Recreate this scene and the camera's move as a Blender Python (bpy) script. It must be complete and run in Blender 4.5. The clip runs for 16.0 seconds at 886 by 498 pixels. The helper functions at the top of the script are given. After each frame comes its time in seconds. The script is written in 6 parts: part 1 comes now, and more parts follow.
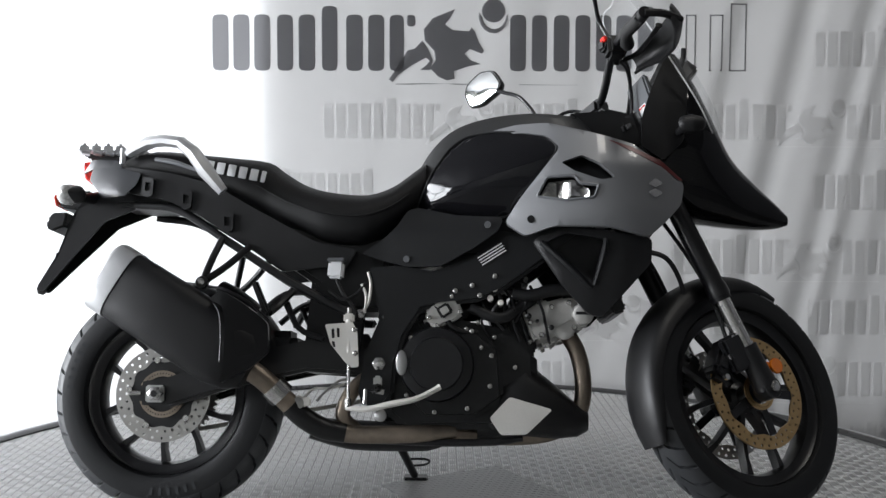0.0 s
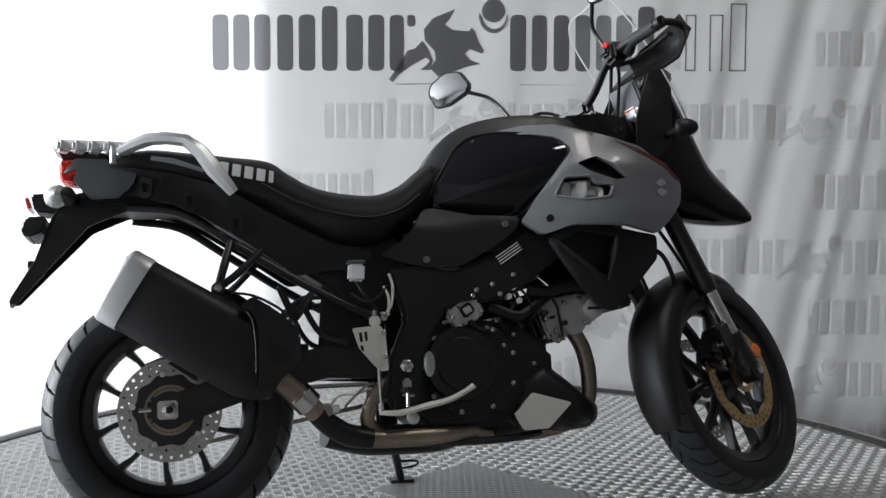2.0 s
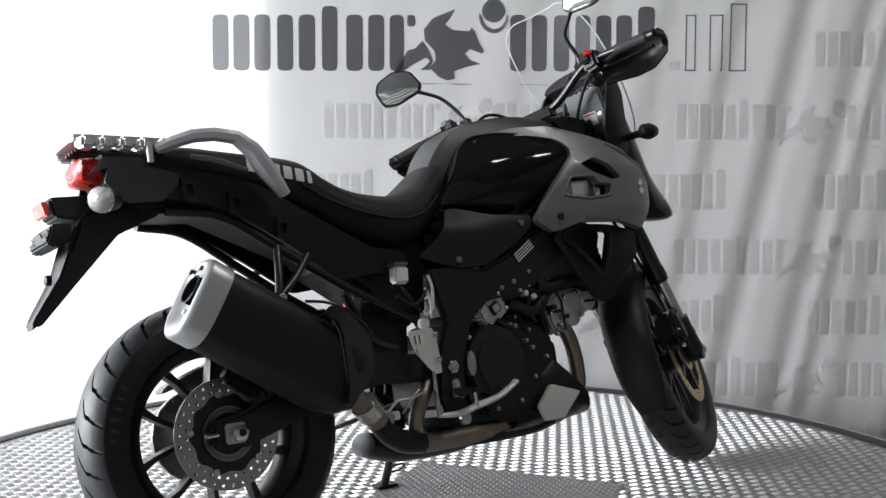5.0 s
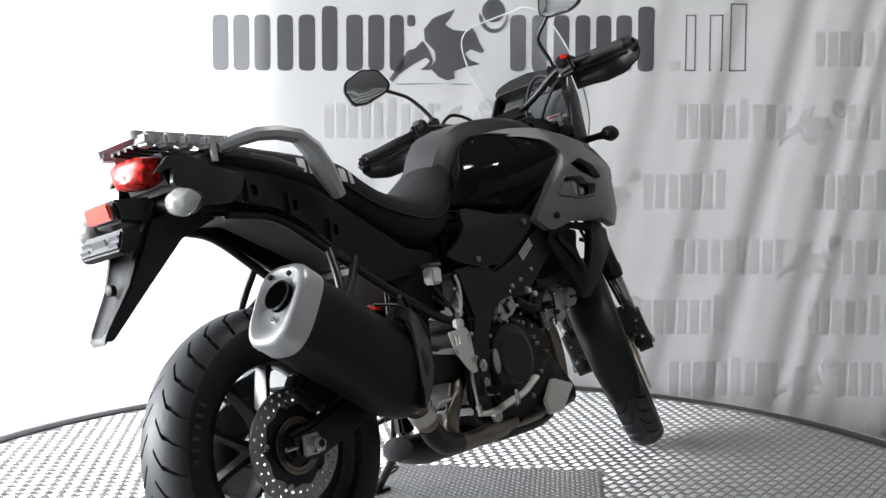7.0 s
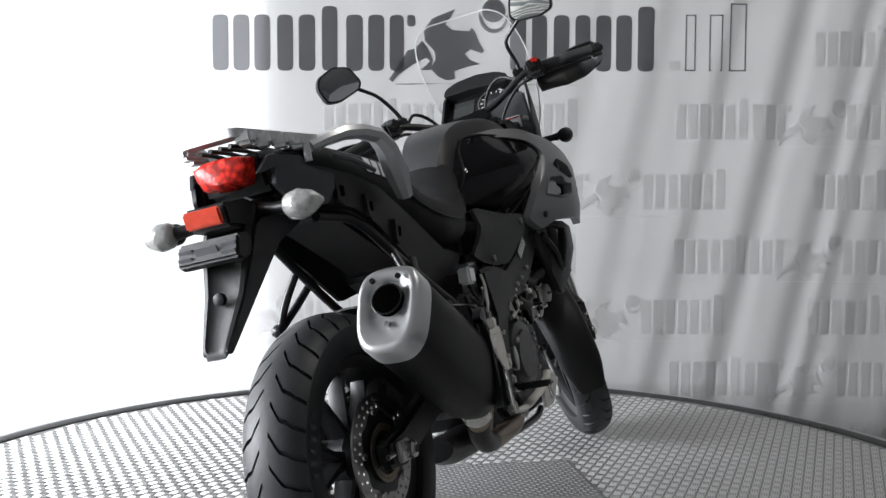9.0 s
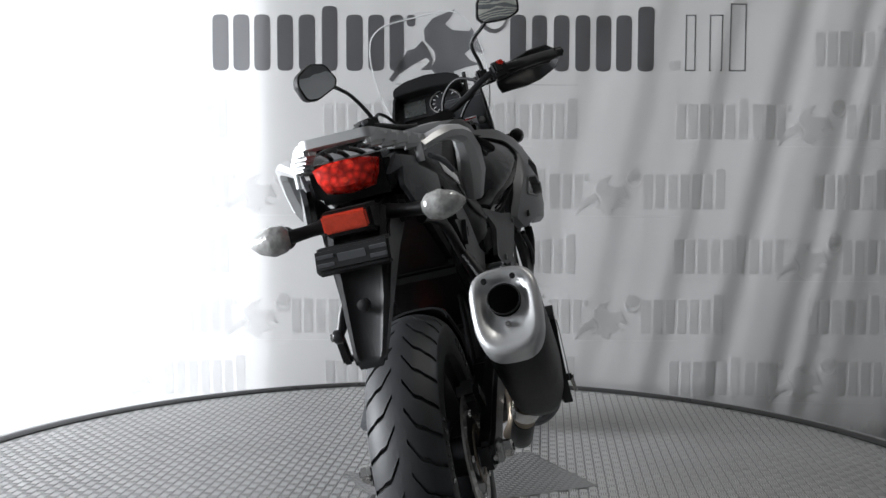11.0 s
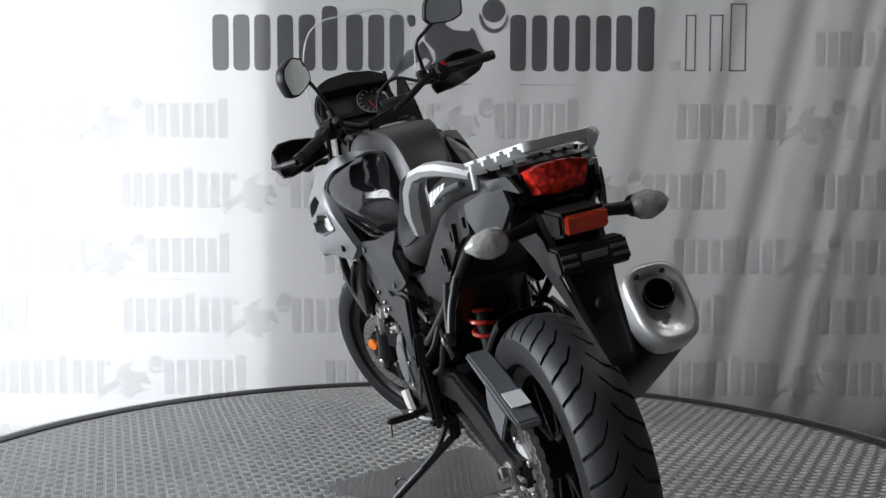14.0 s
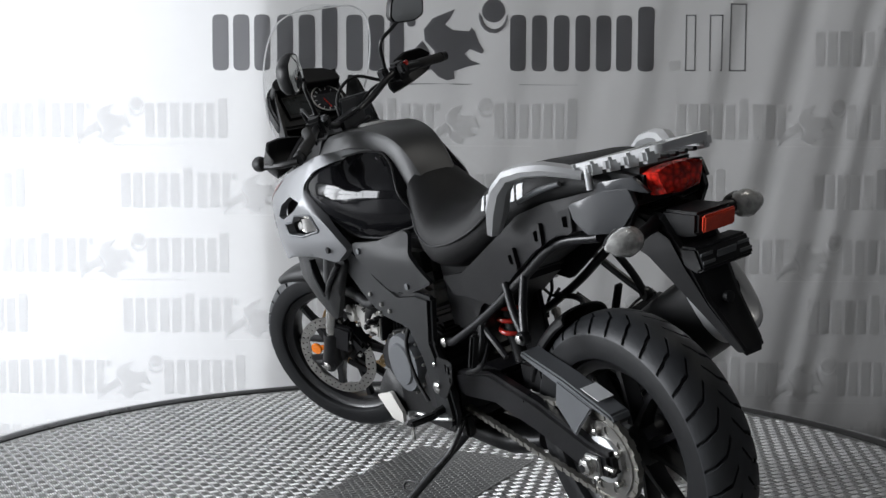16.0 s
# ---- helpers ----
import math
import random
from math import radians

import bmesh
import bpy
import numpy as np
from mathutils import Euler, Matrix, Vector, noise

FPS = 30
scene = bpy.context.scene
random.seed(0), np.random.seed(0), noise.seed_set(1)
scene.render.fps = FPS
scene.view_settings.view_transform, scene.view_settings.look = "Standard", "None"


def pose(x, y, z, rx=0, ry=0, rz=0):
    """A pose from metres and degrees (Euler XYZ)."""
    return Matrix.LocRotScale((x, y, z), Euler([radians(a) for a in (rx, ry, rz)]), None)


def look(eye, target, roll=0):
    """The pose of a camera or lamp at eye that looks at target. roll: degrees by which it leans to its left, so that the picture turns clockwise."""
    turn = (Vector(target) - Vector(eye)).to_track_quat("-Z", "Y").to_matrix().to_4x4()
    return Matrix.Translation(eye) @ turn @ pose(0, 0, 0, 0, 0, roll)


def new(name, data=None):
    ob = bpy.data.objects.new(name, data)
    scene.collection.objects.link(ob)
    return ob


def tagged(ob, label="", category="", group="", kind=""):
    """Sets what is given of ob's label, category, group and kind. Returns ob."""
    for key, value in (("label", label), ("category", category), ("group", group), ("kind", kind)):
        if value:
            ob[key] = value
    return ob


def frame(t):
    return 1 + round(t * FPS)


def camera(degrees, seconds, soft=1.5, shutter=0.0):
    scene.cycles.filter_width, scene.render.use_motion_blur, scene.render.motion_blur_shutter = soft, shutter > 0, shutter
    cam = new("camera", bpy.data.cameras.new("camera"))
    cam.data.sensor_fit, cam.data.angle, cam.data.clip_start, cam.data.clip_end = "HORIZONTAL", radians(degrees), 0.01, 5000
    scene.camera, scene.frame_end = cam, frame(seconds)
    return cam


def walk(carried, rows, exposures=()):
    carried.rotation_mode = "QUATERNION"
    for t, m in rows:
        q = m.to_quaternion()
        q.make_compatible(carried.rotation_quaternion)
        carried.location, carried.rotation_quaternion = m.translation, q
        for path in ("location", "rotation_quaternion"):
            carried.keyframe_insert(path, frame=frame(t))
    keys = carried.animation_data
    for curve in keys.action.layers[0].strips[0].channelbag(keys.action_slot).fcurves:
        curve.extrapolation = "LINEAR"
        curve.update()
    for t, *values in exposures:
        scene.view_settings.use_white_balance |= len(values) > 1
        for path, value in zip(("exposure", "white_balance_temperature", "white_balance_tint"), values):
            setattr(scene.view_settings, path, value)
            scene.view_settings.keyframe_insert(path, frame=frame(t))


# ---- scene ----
from mathutils import geometry

# The camera stands still on its tripod, three metres from the turntable's axis.
cam = camera(45.75, 16.0, soft=1.45)
EYE, PITCH, YAW, ROLL = Vector((0.0, -3.0, 0.932)), radians(-3.98), radians(0.18), 0.17
AHEAD = Vector((math.sin(YAW) * math.cos(PITCH), math.cos(YAW) * math.cos(PITCH), math.sin(PITCH)))
EXPOSURE = [(0.0, -1.13), (3.5, -1.15), (5.0, -1.02), (7.0, -0.78), (9.0, -0.98), (12.5, -1.47), (16.0, -1.75)]
walk(cam, [(0.0, look(EYE, EYE + AHEAD, ROLL)), (16.0, look(EYE, EYE + AHEAD, ROLL))], EXPOSURE)

# turn of the turntable in degrees, second by second
TURN = [(0.0, 0.1), (1.0, 7.85), (2.0, 15.65), (3.0, 23.4), (4.0, 31.1), (5.0, 38.75), (6.0, 46.35), (7.0, 53.95), (8.0, 61.5), (9.0, 69.15),
        (10.0, 76.7), (11.0, 84.25), (12.0, 91.85), (13.0, 99.65), (14.0, 107.45), (15.0, 115.1), (16.0, 122.75)]
LEAN, HEADING = -12.8, -2.3     # on its side stand
FOOT = Vector((-0.756, -0.144, 0.002))


# ---- light ----
world = bpy.data.worlds.new("daylight")
scene.world = world
world.use_nodes = True
wn = world.node_tree.nodes
sky = wn.new("ShaderNodeTexSky")
sky.sky_type, sky.sun_disc = "NISHITA", False
sky.sun_elevation, sky.sun_rotation = radians(38), radians(-60)
wn["Background"].inputs["Strength"].default_value = 0.1
world.node_tree.links.new(sky.outputs[0], wn["Background"].inputs["Color"])


def area_lamp(name, eye, target, width, height, power, colour):
    data = bpy.data.lights.new(name, "AREA")
    data.shape, data.size, data.size_y, data.energy, data.color = "RECTANGLE", width, height, power, colour
    ob = new(name, data)
    ob.matrix_world = look(eye, target)
    return ob


# daylight in the opening of the big shop window
area_lamp("window_light", (-7.4, -1.2, 1.7), (0, -1.2, 1.7), 4.6, 2.9, 3050, (0.95, 0.98, 1.03))
# daylight behind the cloth, in the window of the back wall
area_lamp("back_window_light", (-2.85, 2.3, 1.1), (-2.85, 0, 1.1), 3.9, 2.8, 370, (0.955, 0.98, 1.025))
# ceiling lamps of the hall
for lamp_x in (0.7, 1.7):
    area_lamp("ceiling_lamp_light", (lamp_x, -0.6, 3.36), (lamp_x, -0.6, 0), 0.30, 0.30, 22, (1.0, 0.97, 0.92))


# ---- materials ----
def tree(name):
    m = bpy.data.materials.new(name)
    m.use_nodes = True
    return m, m.node_tree.nodes, m.node_tree.links, m.node_tree.nodes["Principled BSDF"]


def stuff(name, colour, rough=0.5, metal=0.0, vary=0.25, grain=60.0, bump=0.05, coat=0.0, spec=0.5, blotch=6.0, rvary=0.12):
    """A painted, moulded or metal surface, with blotches and fine grain in colour, gloss and relief."""
    m, n, l, b = tree(name)
    co = n.new("ShaderNodeTexCoord")
    big, fine = n.new("ShaderNodeTexNoise"), n.new("ShaderNodeTexNoise")
    big.inputs["Scale"].default_value, big.inputs["Detail"].default_value = blotch, 5
    fine.inputs["Scale"].default_value, fine.inputs["Detail"].default_value = grain, 3
    l.new(co.outputs["Object"], big.inputs["Vector"])
    l.new(co.outputs["Object"], fine.inputs["Vector"])
    mix = n.new("ShaderNodeMix")
    mix.data_type = "RGBA"
    mix.inputs["A"].default_value = (*[c * (1 - vary) for c in colour], 1)
    mix.inputs["B"].default_value = (*[min(1, c * (1 + vary)) for c in colour], 1)
    both = n.new("ShaderNodeMath")
    both.operation = "MULTIPLY_ADD"
    both.inputs[1].default_value, both.inputs[2].default_value = 0.4, 0.0
    l.new(fine.outputs["Fac"], both.inputs[0])
    add = n.new("ShaderNodeMath")
    add.operation = "MULTIPLY_ADD"
    add.inputs[1].default_value = 0.6
    l.new(big.outputs["Fac"], add.inputs[0])
    l.new(both.outputs[0], add.inputs[2])
    l.new(add.outputs[0], mix.inputs["Factor"])
    l.new(mix.outputs["Result"], b.inputs["Base Color"])
    rr = n.new("ShaderNodeMapRange")
    rr.inputs["To Min"].default_value, rr.inputs["To Max"].default_value = max(0.02, rough - rvary), min(1, rough + rvary)
    l.new(add.outputs[0], rr.inputs["Value"])
    l.new(rr.outputs["Result"], b.inputs["Roughness"])
    b.inputs["Metallic"].default_value = metal
    b.inputs["Coat Weight"].default_value = coat
    b.inputs["Coat Roughness"].default_value = 0.04
    b.inputs["Specular IOR Level"].default_value = spec
    if bump:
        bp = n.new("ShaderNodeBump")
        bp.inputs["Strength"].default_value, bp.inputs["Distance"].default_value = bump, 0.002
        l.new(fine.outputs["Fac"], bp.inputs["Height"])
        l.new(bp.outputs["Normal"], b.inputs["Normal"])
    return m


def thin_glass(name, tint=(1, 1, 1), gloss=0.10, haze=0.04):
    """A thin pane: it lets the light straight through, with a clear reflection and a little haze."""
    m, n, l, b = tree(name)
    n.remove(b)
    out = n["Material Output"]
    tr, gl, df = n.new("ShaderNodeBsdfTransparent"), n.new("ShaderNodeBsdfGlossy"), n.new("ShaderNodeBsdfDiffuse")
    tr.inputs["Color"].default_value = (*tint, 1)
    gl.inputs["Roughness"].default_value = 0.03
    df.inputs["Color"].default_value = (0.8, 0.82, 0.85, 1)
    a, c = n.new("ShaderNodeMixShader"), n.new("ShaderNodeMixShader")
    a.inputs["Fac"].default_value = haze
    l.new(tr.outputs[0], a.inputs[1])
    l.new(df.outputs[0], a.inputs[2])
    c.inputs["Fac"].default_value = gloss
    l.new(a.outputs[0], c.inputs[1])
    l.new(gl.outputs[0], c.inputs[2])
    l.new(c.outputs[0], out.inputs["Surface"])
    return m


def cloth(name, colour, through_colour, share, grain=True):
    """Woven banner cloth that lets light from behind shine through."""
    m, n, l, b = tree(name)
    n.remove(b)
    out = n["Material Output"]
    df, tl, mx = n.new("ShaderNodeBsdfDiffuse"), n.new("ShaderNodeBsdfTranslucent"), n.new("ShaderNodeMixShader")
    co, no, sc = n.new("ShaderNodeTexCoord"), n.new("ShaderNodeTexNoise"), n.new("ShaderNodeMix")
    no.inputs["Scale"].default_value, no.inputs["Detail"].default_value = 3.0, 6
    l.new(co.outputs["Object"], no.inputs["Vector"])
    sc.data_type = "RGBA"
    sc.inputs["A"].default_value = (*[c * 0.9 for c in colour], 1)
    sc.inputs["B"].default_value = (*[min(1, c * 1.08) for c in colour], 1)
    l.new(no.outputs["Fac"], sc.inputs["Factor"])
    l.new(sc.outputs["Result"], df.inputs["Color"])
    tl.inputs["Color"].default_value = (*through_colour, 1)
    mx.inputs["Fac"].default_value = share
    weave, bp = n.new("ShaderNodeTexNoise"), n.new("ShaderNodeBump")
    weave.inputs["Scale"].default_value = 400
    bp.inputs["Strength"].default_value, bp.inputs["Distance"].default_value = 0.15, 0.001
    l.new(co.outputs["Object"], weave.inputs["Vector"])
    l.new(weave.outputs["Fac"], bp.inputs["Height"])
    l.new(bp.outputs["Normal"], df.inputs["Normal"])
    l.new(df.outputs[0], mx.inputs[1])
    l.new(tl.outputs[0], mx.inputs[2])
    l.new(mx.outputs[0], out.inputs["Surface"])
    return m


def glow(name, colour, strength):
    m, n, l, b = tree(name)
    b.inputs["Emission Color"].default_value = (*colour, 1)
    b.inputs["Emission Strength"].default_value = strength
    b.inputs["Base Color"].default_value = (*colour, 1)
    return m


BLACK_PLASTIC = stuff("black textured plastic", (0.0068, 0.0068, 0.0074), 0.46, bump=0.25, grain=500, spec=0.36, blotch=11, rvary=0.16)
SATIN_BLACK = stuff("satin black paint", (0.0068, 0.0068, 0.0078), 0.33, bump=0.06, spec=0.5, blotch=11, rvary=0.16)
GLOSS_BLACK = stuff("gloss black lacquer", (0.006, 0.006, 0.007), 0.07, coat=0.0, spec=0.3, bump=0.0, rvary=0.03)
GREY_PAINT = stuff("matt grey metallic paint", (0.19, 0.193, 0.20), 0.46, metal=0.4, vary=0.06, grain=900, bump=0.03, coat=0.15)
GREY_PLASTIC = stuff("mid grey plastic", (0.11, 0.115, 0.122), 0.42, vary=0.1, grain=400)
CHARCOAL = stuff("charcoal textured plastic", (0.0085, 0.009, 0.0098), 0.44, spec=0.36, bump=0.14, grain=450, vary=0.2, blotch=9)
TANK_GREY = stuff("dark grey satin paint", (0.05, 0.0505, 0.051), 0.42, metal=0.4, vary=0.08, grain=900, bump=0.04)
FACET = stuff("smooth charcoal plastic", (0.035, 0.037, 0.04), 0.22, vary=0.1, bump=0.02)
VINYL = stuff("black seat vinyl", (0.006, 0.006, 0.0064), 0.52, bump=0.35, grain=700, spec=0.3)
RUBBER = stuff("dusty tread rubber", (0.023, 0.0245, 0.027), 0.52, vary=0.25, bump=0.12, grain=160, spec=0.5, rvary=0.08)
SIDEWALL = stuff("black sidewall rubber", (0.011, 0.0115, 0.0125), 0.5, vary=0.3, bump=0.15, grain=120, spec=0.3)
GREASY = stuff("dark greasy metal", (0.013, 0.013, 0.0135), 0.38, metal=0.4, vary=0.5, bump=0.25, grain=80)
ENGINE_GREY = stuff("cast engine alloy", (0.46, 0.452, 0.43), 0.42, metal=0.5, vary=0.25, bump=0.2, grain=150)
ALLOY = stuff("brushed alloy", (0.55, 0.55, 0.54), 0.32, metal=1.0, vary=0.15, bump=0.05)
SILVER = stuff("silver painted alloy", (0.58, 0.585, 0.59), 0.36, metal=0.55, vary=0.08, bump=0.04)
STEEL = stuff("polished steel", (0.6, 0.59, 0.57), 0.24, metal=1.0, vary=0.12, bump=0.02)
# disc steel with a warm reflection put into its colour; also the brass-coloured sensor ring
WARM_LIT_METAL = stuff("warm-lit disc steel and brass", (0.60, 0.41, 0.20), 0.32, metal=1.0, vary=0.15, bump=0.08, grain=260)
DISC_STEEL = stuff("brake disc steel", (0.45, 0.44, 0.42), 0.34, metal=1.0, vary=0.15, bump=0.08, grain=260)
HEADER = stuff("heat tinted exhaust steel", (0.27, 0.225, 0.18), 0.42, metal=0.9, vary=0.5, bump=0.08, blotch=14)
PALE_ALLOY = stuff("pale brushed alloy", (0.68, 0.66, 0.62), 0.45, metal=0.15, vary=0.14, bump=0.06, grain=200)
BOLT = stuff("dull zinc bolt", (0.34, 0.335, 0.32), 0.42, metal=0.9, vary=0.3)
CHAIN = stuff("oiled chain steel", (0.38, 0.37, 0.34), 0.4, metal=0.9, vary=0.4)
WHITE_PRINT = stuff("pale print", (0.72, 0.73, 0.74), 0.5, vary=0.06)
RED_PRINT = stuff("dark red print", (0.10, 0.012, 0.011), 0.35, vary=0.1)
RED_LENS = stuff("red lamp lens", (0.72, 0.026, 0.016), 0.28, vary=0.62, spec=0.3, blotch=45, bump=0.5, grain=140)
facet, rise = RED_LENS.node_tree.nodes.new("ShaderNodeTexVoronoi"), RED_LENS.node_tree.nodes.new("ShaderNodeMapRange")
facet.inputs["Scale"].default_value = 72
rise.inputs["From Min"].default_value, rise.inputs["From Max"].default_value = 0.75, 0.15
RED_LENS.node_tree.links.new(RED_LENS.node_tree.nodes["Texture Coordinate"].outputs["Object"], facet.inputs["Vector"])
RED_LENS.node_tree.links.new(facet.outputs["Distance"], rise.inputs["Value"])
RED_LENS.node_tree.links.new(rise.outputs["Result"], RED_LENS.node_tree.nodes["Mix"].inputs["Factor"])
RED_REFLECT = stuff("red reflector", (0.66, 0.06, 0.026), 0.2, vary=0.4, coat=0.5, blotch=60, bump=0.3, grain=260)
RED_CELL = stuff("bright red lamp cell", (0.85, 0.06, 0.03), 0.5, vary=0.2, spec=0.1, blotch=90)
AMBER = stuff("amber reflector", (0.80, 0.20, 0.012), 0.16, vary=0.15, coat=0.6)
RED_SPRING = stuff("red spring paint", (0.55, 0.03, 0.02), 0.3, vary=0.1, coat=0.4)
CLEAR_LENS = stuff("clear indicator lens", (0.40, 0.40, 0.385), 0.1, vary=0.8, coat=1.0, blotch=70, spec=0.8, bump=0.9, grain=130)
SCREEN_EDGE = cloth("pale screen edge", (0.7, 0.71, 0.72), (0.9, 0.9, 0.9), 0.6)
SCREEN = thin_glass("clear screen", (0.985, 0.99, 0.99), 0.05, 0.05)
DIAL = stuff("dark instrument glass", (0.02, 0.02, 0.022), 0.06, coat=1.0, bump=0)
mm, mn, ml, mb = tree("mirror glass")
mb.inputs["Base Color"].default_value, mb.inputs["Metallic"].default_value = (0.82, 0.84, 0.82, 1), 1
mb.inputs["Roughness"].default_value = 0.02
MIRROR = mm
PLATE = stuff("worn tread plate", (0.30, 0.30, 0.297), 0.45, metal=0.55, vary=0.16, bump=0.1, grain=90, blotch=3)
LUG = stuff("polished tread bars", (0.61, 0.61, 0.605), 0.38, metal=0.6, vary=0.15, blotch=5)
EDGE = stuff("black rubber edge", (0.02, 0.02, 0.02), 0.3)
RIM_HIGHLIGHT = stuff("pale edge highlight", (0.55, 0.55, 0.56), 0.4, metal=0.6)
CLOTH = cloth("white banner cloth", (0.74, 0.735, 0.73), (0.86, 0.87, 0.88), 0.28)
INK = cloth("dark banner ink", (0.05, 0.05, 0.053), (0.42, 0.42, 0.43), 0.85)
PALE_INK = cloth("pale banner ink", (0.40, 0.395, 0.39), (0.98, 0.98, 0.98), 0.83)
PLASTER = stuff("white plaster", (0.72, 0.72, 0.70), 0.8, vary=0.06)
SHUTTER = stuff("pale shutter paint", (0.34, 0.34, 0.31), 0.5, vary=0.1)
DARK_WALL = stuff("dark hall wall", (0.10, 0.10, 0.105), 0.8, vary=0.1)
CONCRETE = stuff("grey hall floor", (0.16, 0.16, 0.16), 0.55, vary=0.15, blotch=2)


# ---- mesh tools ----
def mesh_of(name, bm, angle=38):
    if len(bm.faces) and any(len(e.link_faces) == 2 for e in bm.edges) and not any(e.is_boundary for e in bm.edges):
        bmesh.ops.recalc_face_normals(bm, faces=bm.faces)
    me = bpy.data.meshes.new(name)
    bm.to_mesh(me)
    bm.free()
    me.shade_smooth()
    me.set_sharp_from_angle(angle=radians(angle))
    return me


def part(name, bm, material, parent, label="", angle=38):
    ob = new(name, mesh_of(name, bm, angle))
    ob.data.materials.append(material)
    ob.parent = parent
    if label:
        tagged(ob, label)
    return ob


def thing(name, bm, material, label, category, group="", kind="", angle=38):
    ob = new(name, mesh_of(name, bm, angle))
    ob.data.materials.append(material)
    return tagged(ob, label, category, group, kind)


def moved(bm, m):
    bm.transform(m)
    return bm


def joined(*bms):
    out = bms[0]
    for b in bms[1:]:
        me = bpy.data.meshes.new("tmp")
        b.to_mesh(me)
        b.free()
        out.from_mesh(me)
        bpy.data.meshes.remove(me)
    return out


def bevel(bm, width, segments=2, angle=30):
    edges = [e for e in bm.edges if len(e.link_faces) == 2 and e.calc_face_angle(0) > radians(angle)]
    if width > 0 and edges:
        bmesh.ops.bevel(bm, geom=edges, offset=width, segments=segments, affect="EDGES", clamp_overlap=True)
    return bm


def box(x0, x1, y0, y1, z0, z1, r=0.004):
    bm = bmesh.new()
    bmesh.ops.create_cube(bm, size=1)
    bm.transform(Matrix.Translation(((x0 + x1) / 2, (y0 + y1) / 2, (z0 + z1) / 2)) @ Matrix.Diagonal((x1 - x0, y1 - y0, z1 - z0, 1)))
    return bevel(bm, r)


def block(size, m, r=0.004):
    sx, sy, sz = size
    return moved(box(-sx / 2, sx / 2, -sy / 2, sy / 2, -sz / 2, sz / 2, r), m)


def slab(outline, y0, y1, r=0.004, segments=2):
    """A flat or wedge body: an outline in x and z, carried from y0 to y1."""
    bm = bmesh.new()
    f = bm.faces.new([bm.verts.new((x, y0, z)) for x, z in outline])
    got = bmesh.ops.extrude_face_region(bm, geom=[f])
    bmesh.ops.translate(bm, vec=(0, y1 - y0, 0), verts=[v for v in got["geom"] if isinstance(v, bmesh.types.BMVert)])
    bmesh.ops.recalc_face_normals(bm, faces=bm.faces)
    return bevel(bm, r, segments)


def loft(rings, closed_ends=True):
    """A skin over rings of equal count."""
    bm = bmesh.new()
    rows = [[bm.verts.new(p) for p in ring] for ring in rings]
    n = len(rows[0])
    for a, b in zip(rows, rows[1:]):
        for i in range(n):
            bm.faces.new((a[i], a[(i + 1) % n], b[(i + 1) % n], b[i]))
    if closed_ends:
        bm.faces.new(rows[0][::-1])
        bm.faces.new(rows[-1])
    return bm


def smooth_line(pts, per=6):
    """Catmull-Rom through points."""
    p = [Vector(q) for q in pts]
    p = [2 * p[0] - p[1]] + p + [2 * p[-1] - p[-2]]
    out = []
    for i in range(1, len(p) - 2):
        for k in range(per):
            t = k / per
            a, b, c, d = p[i - 1:i + 3]
            out.append(0.5 * (2 * b + (c - a) * t + (2 * a - 5 * b + 4 * c - d) * t * t + (3 * b - a - 3 * c + d) * t ** 3))
    return out + [p[-2]]


def tube(pts, radius, sides=10, per=5, flat=1.0):
    """A round tube along a smooth line; radius may be a list, one for each point."""
    line = smooth_line(pts, per) if per > 1 else [Vector(q) for q in pts]
    rad = radius if isinstance(radius, (list, tuple)) else [radius] * len(pts)
    rings, ref = [], None
    for i, c in enumerate(line):
        d = (line[min(i + 1, len(line) - 1)] - line[max(i - 1, 0)]).normalized()
        if ref is None:
            ref = Vector((0, 0, 1)) if abs(d.z) < 0.9 else Vector((0, 1, 0))
        s = d.cross(ref).normalized()
        ref = s.cross(d).normalized()
        u = i / max(1, len(line) - 1) * (len(rad) - 1)
        k = min(int(u), len(rad) - 2) if len(rad) > 1 else 0
        r = rad[k] + (rad[min(k + 1, len(rad) - 1)] - rad[k]) * (u - k)
        rings.append([c + r * (math.cos(a) * s + flat * math.sin(a) * ref) for a in (2 * math.pi * j / sides for j in range(sides))])
    return loft(rings)


def lathe(profile, sides=48, closed=False):
    """A body turned round the y axis: profile rows of (radius, y)."""
    bm = bmesh.new()
    rows = []
    for r, y in profile:
        rows.append([bm.verts.new((r * math.cos(a), y, r * math.sin(a))) for a in (2 * math.pi * j / sides for j in range(sides))])
    pairs = list(zip(rows, rows[1:]))
    if closed:
        pairs.append((rows[-1], rows[0]))
    for a, b in pairs:
        for i in range(sides):
            bm.faces.new((a[i], a[(i + 1) % sides], b[(i + 1) % sides], b[i]))
    if not closed:
        bm.faces.new(rows[0])
        bm.faces.new(rows[-1][::-1])
    return bm


def lathe_z(profile, sides=48, closed=False):
    return moved(lathe(profile, sides, closed), Matrix.Rotation(radians(90), 4, "X"))


def rod(a, b, r, sides=12, r2=None):
    return tube([a, b], [r, r if r2 is None else r2], sides, 1)


def inside(p, poly):
    x, y, hit = p[0], p[1], False
    for (x0, y0), (x1, y1) in zip(poly, poly[1:] + poly[:1]):
        if (y0 > y) != (y1 > y) and x < (x1 - x0) * (y - y0) / (y1 - y0) + x0:
            hit = not hit
    return hit


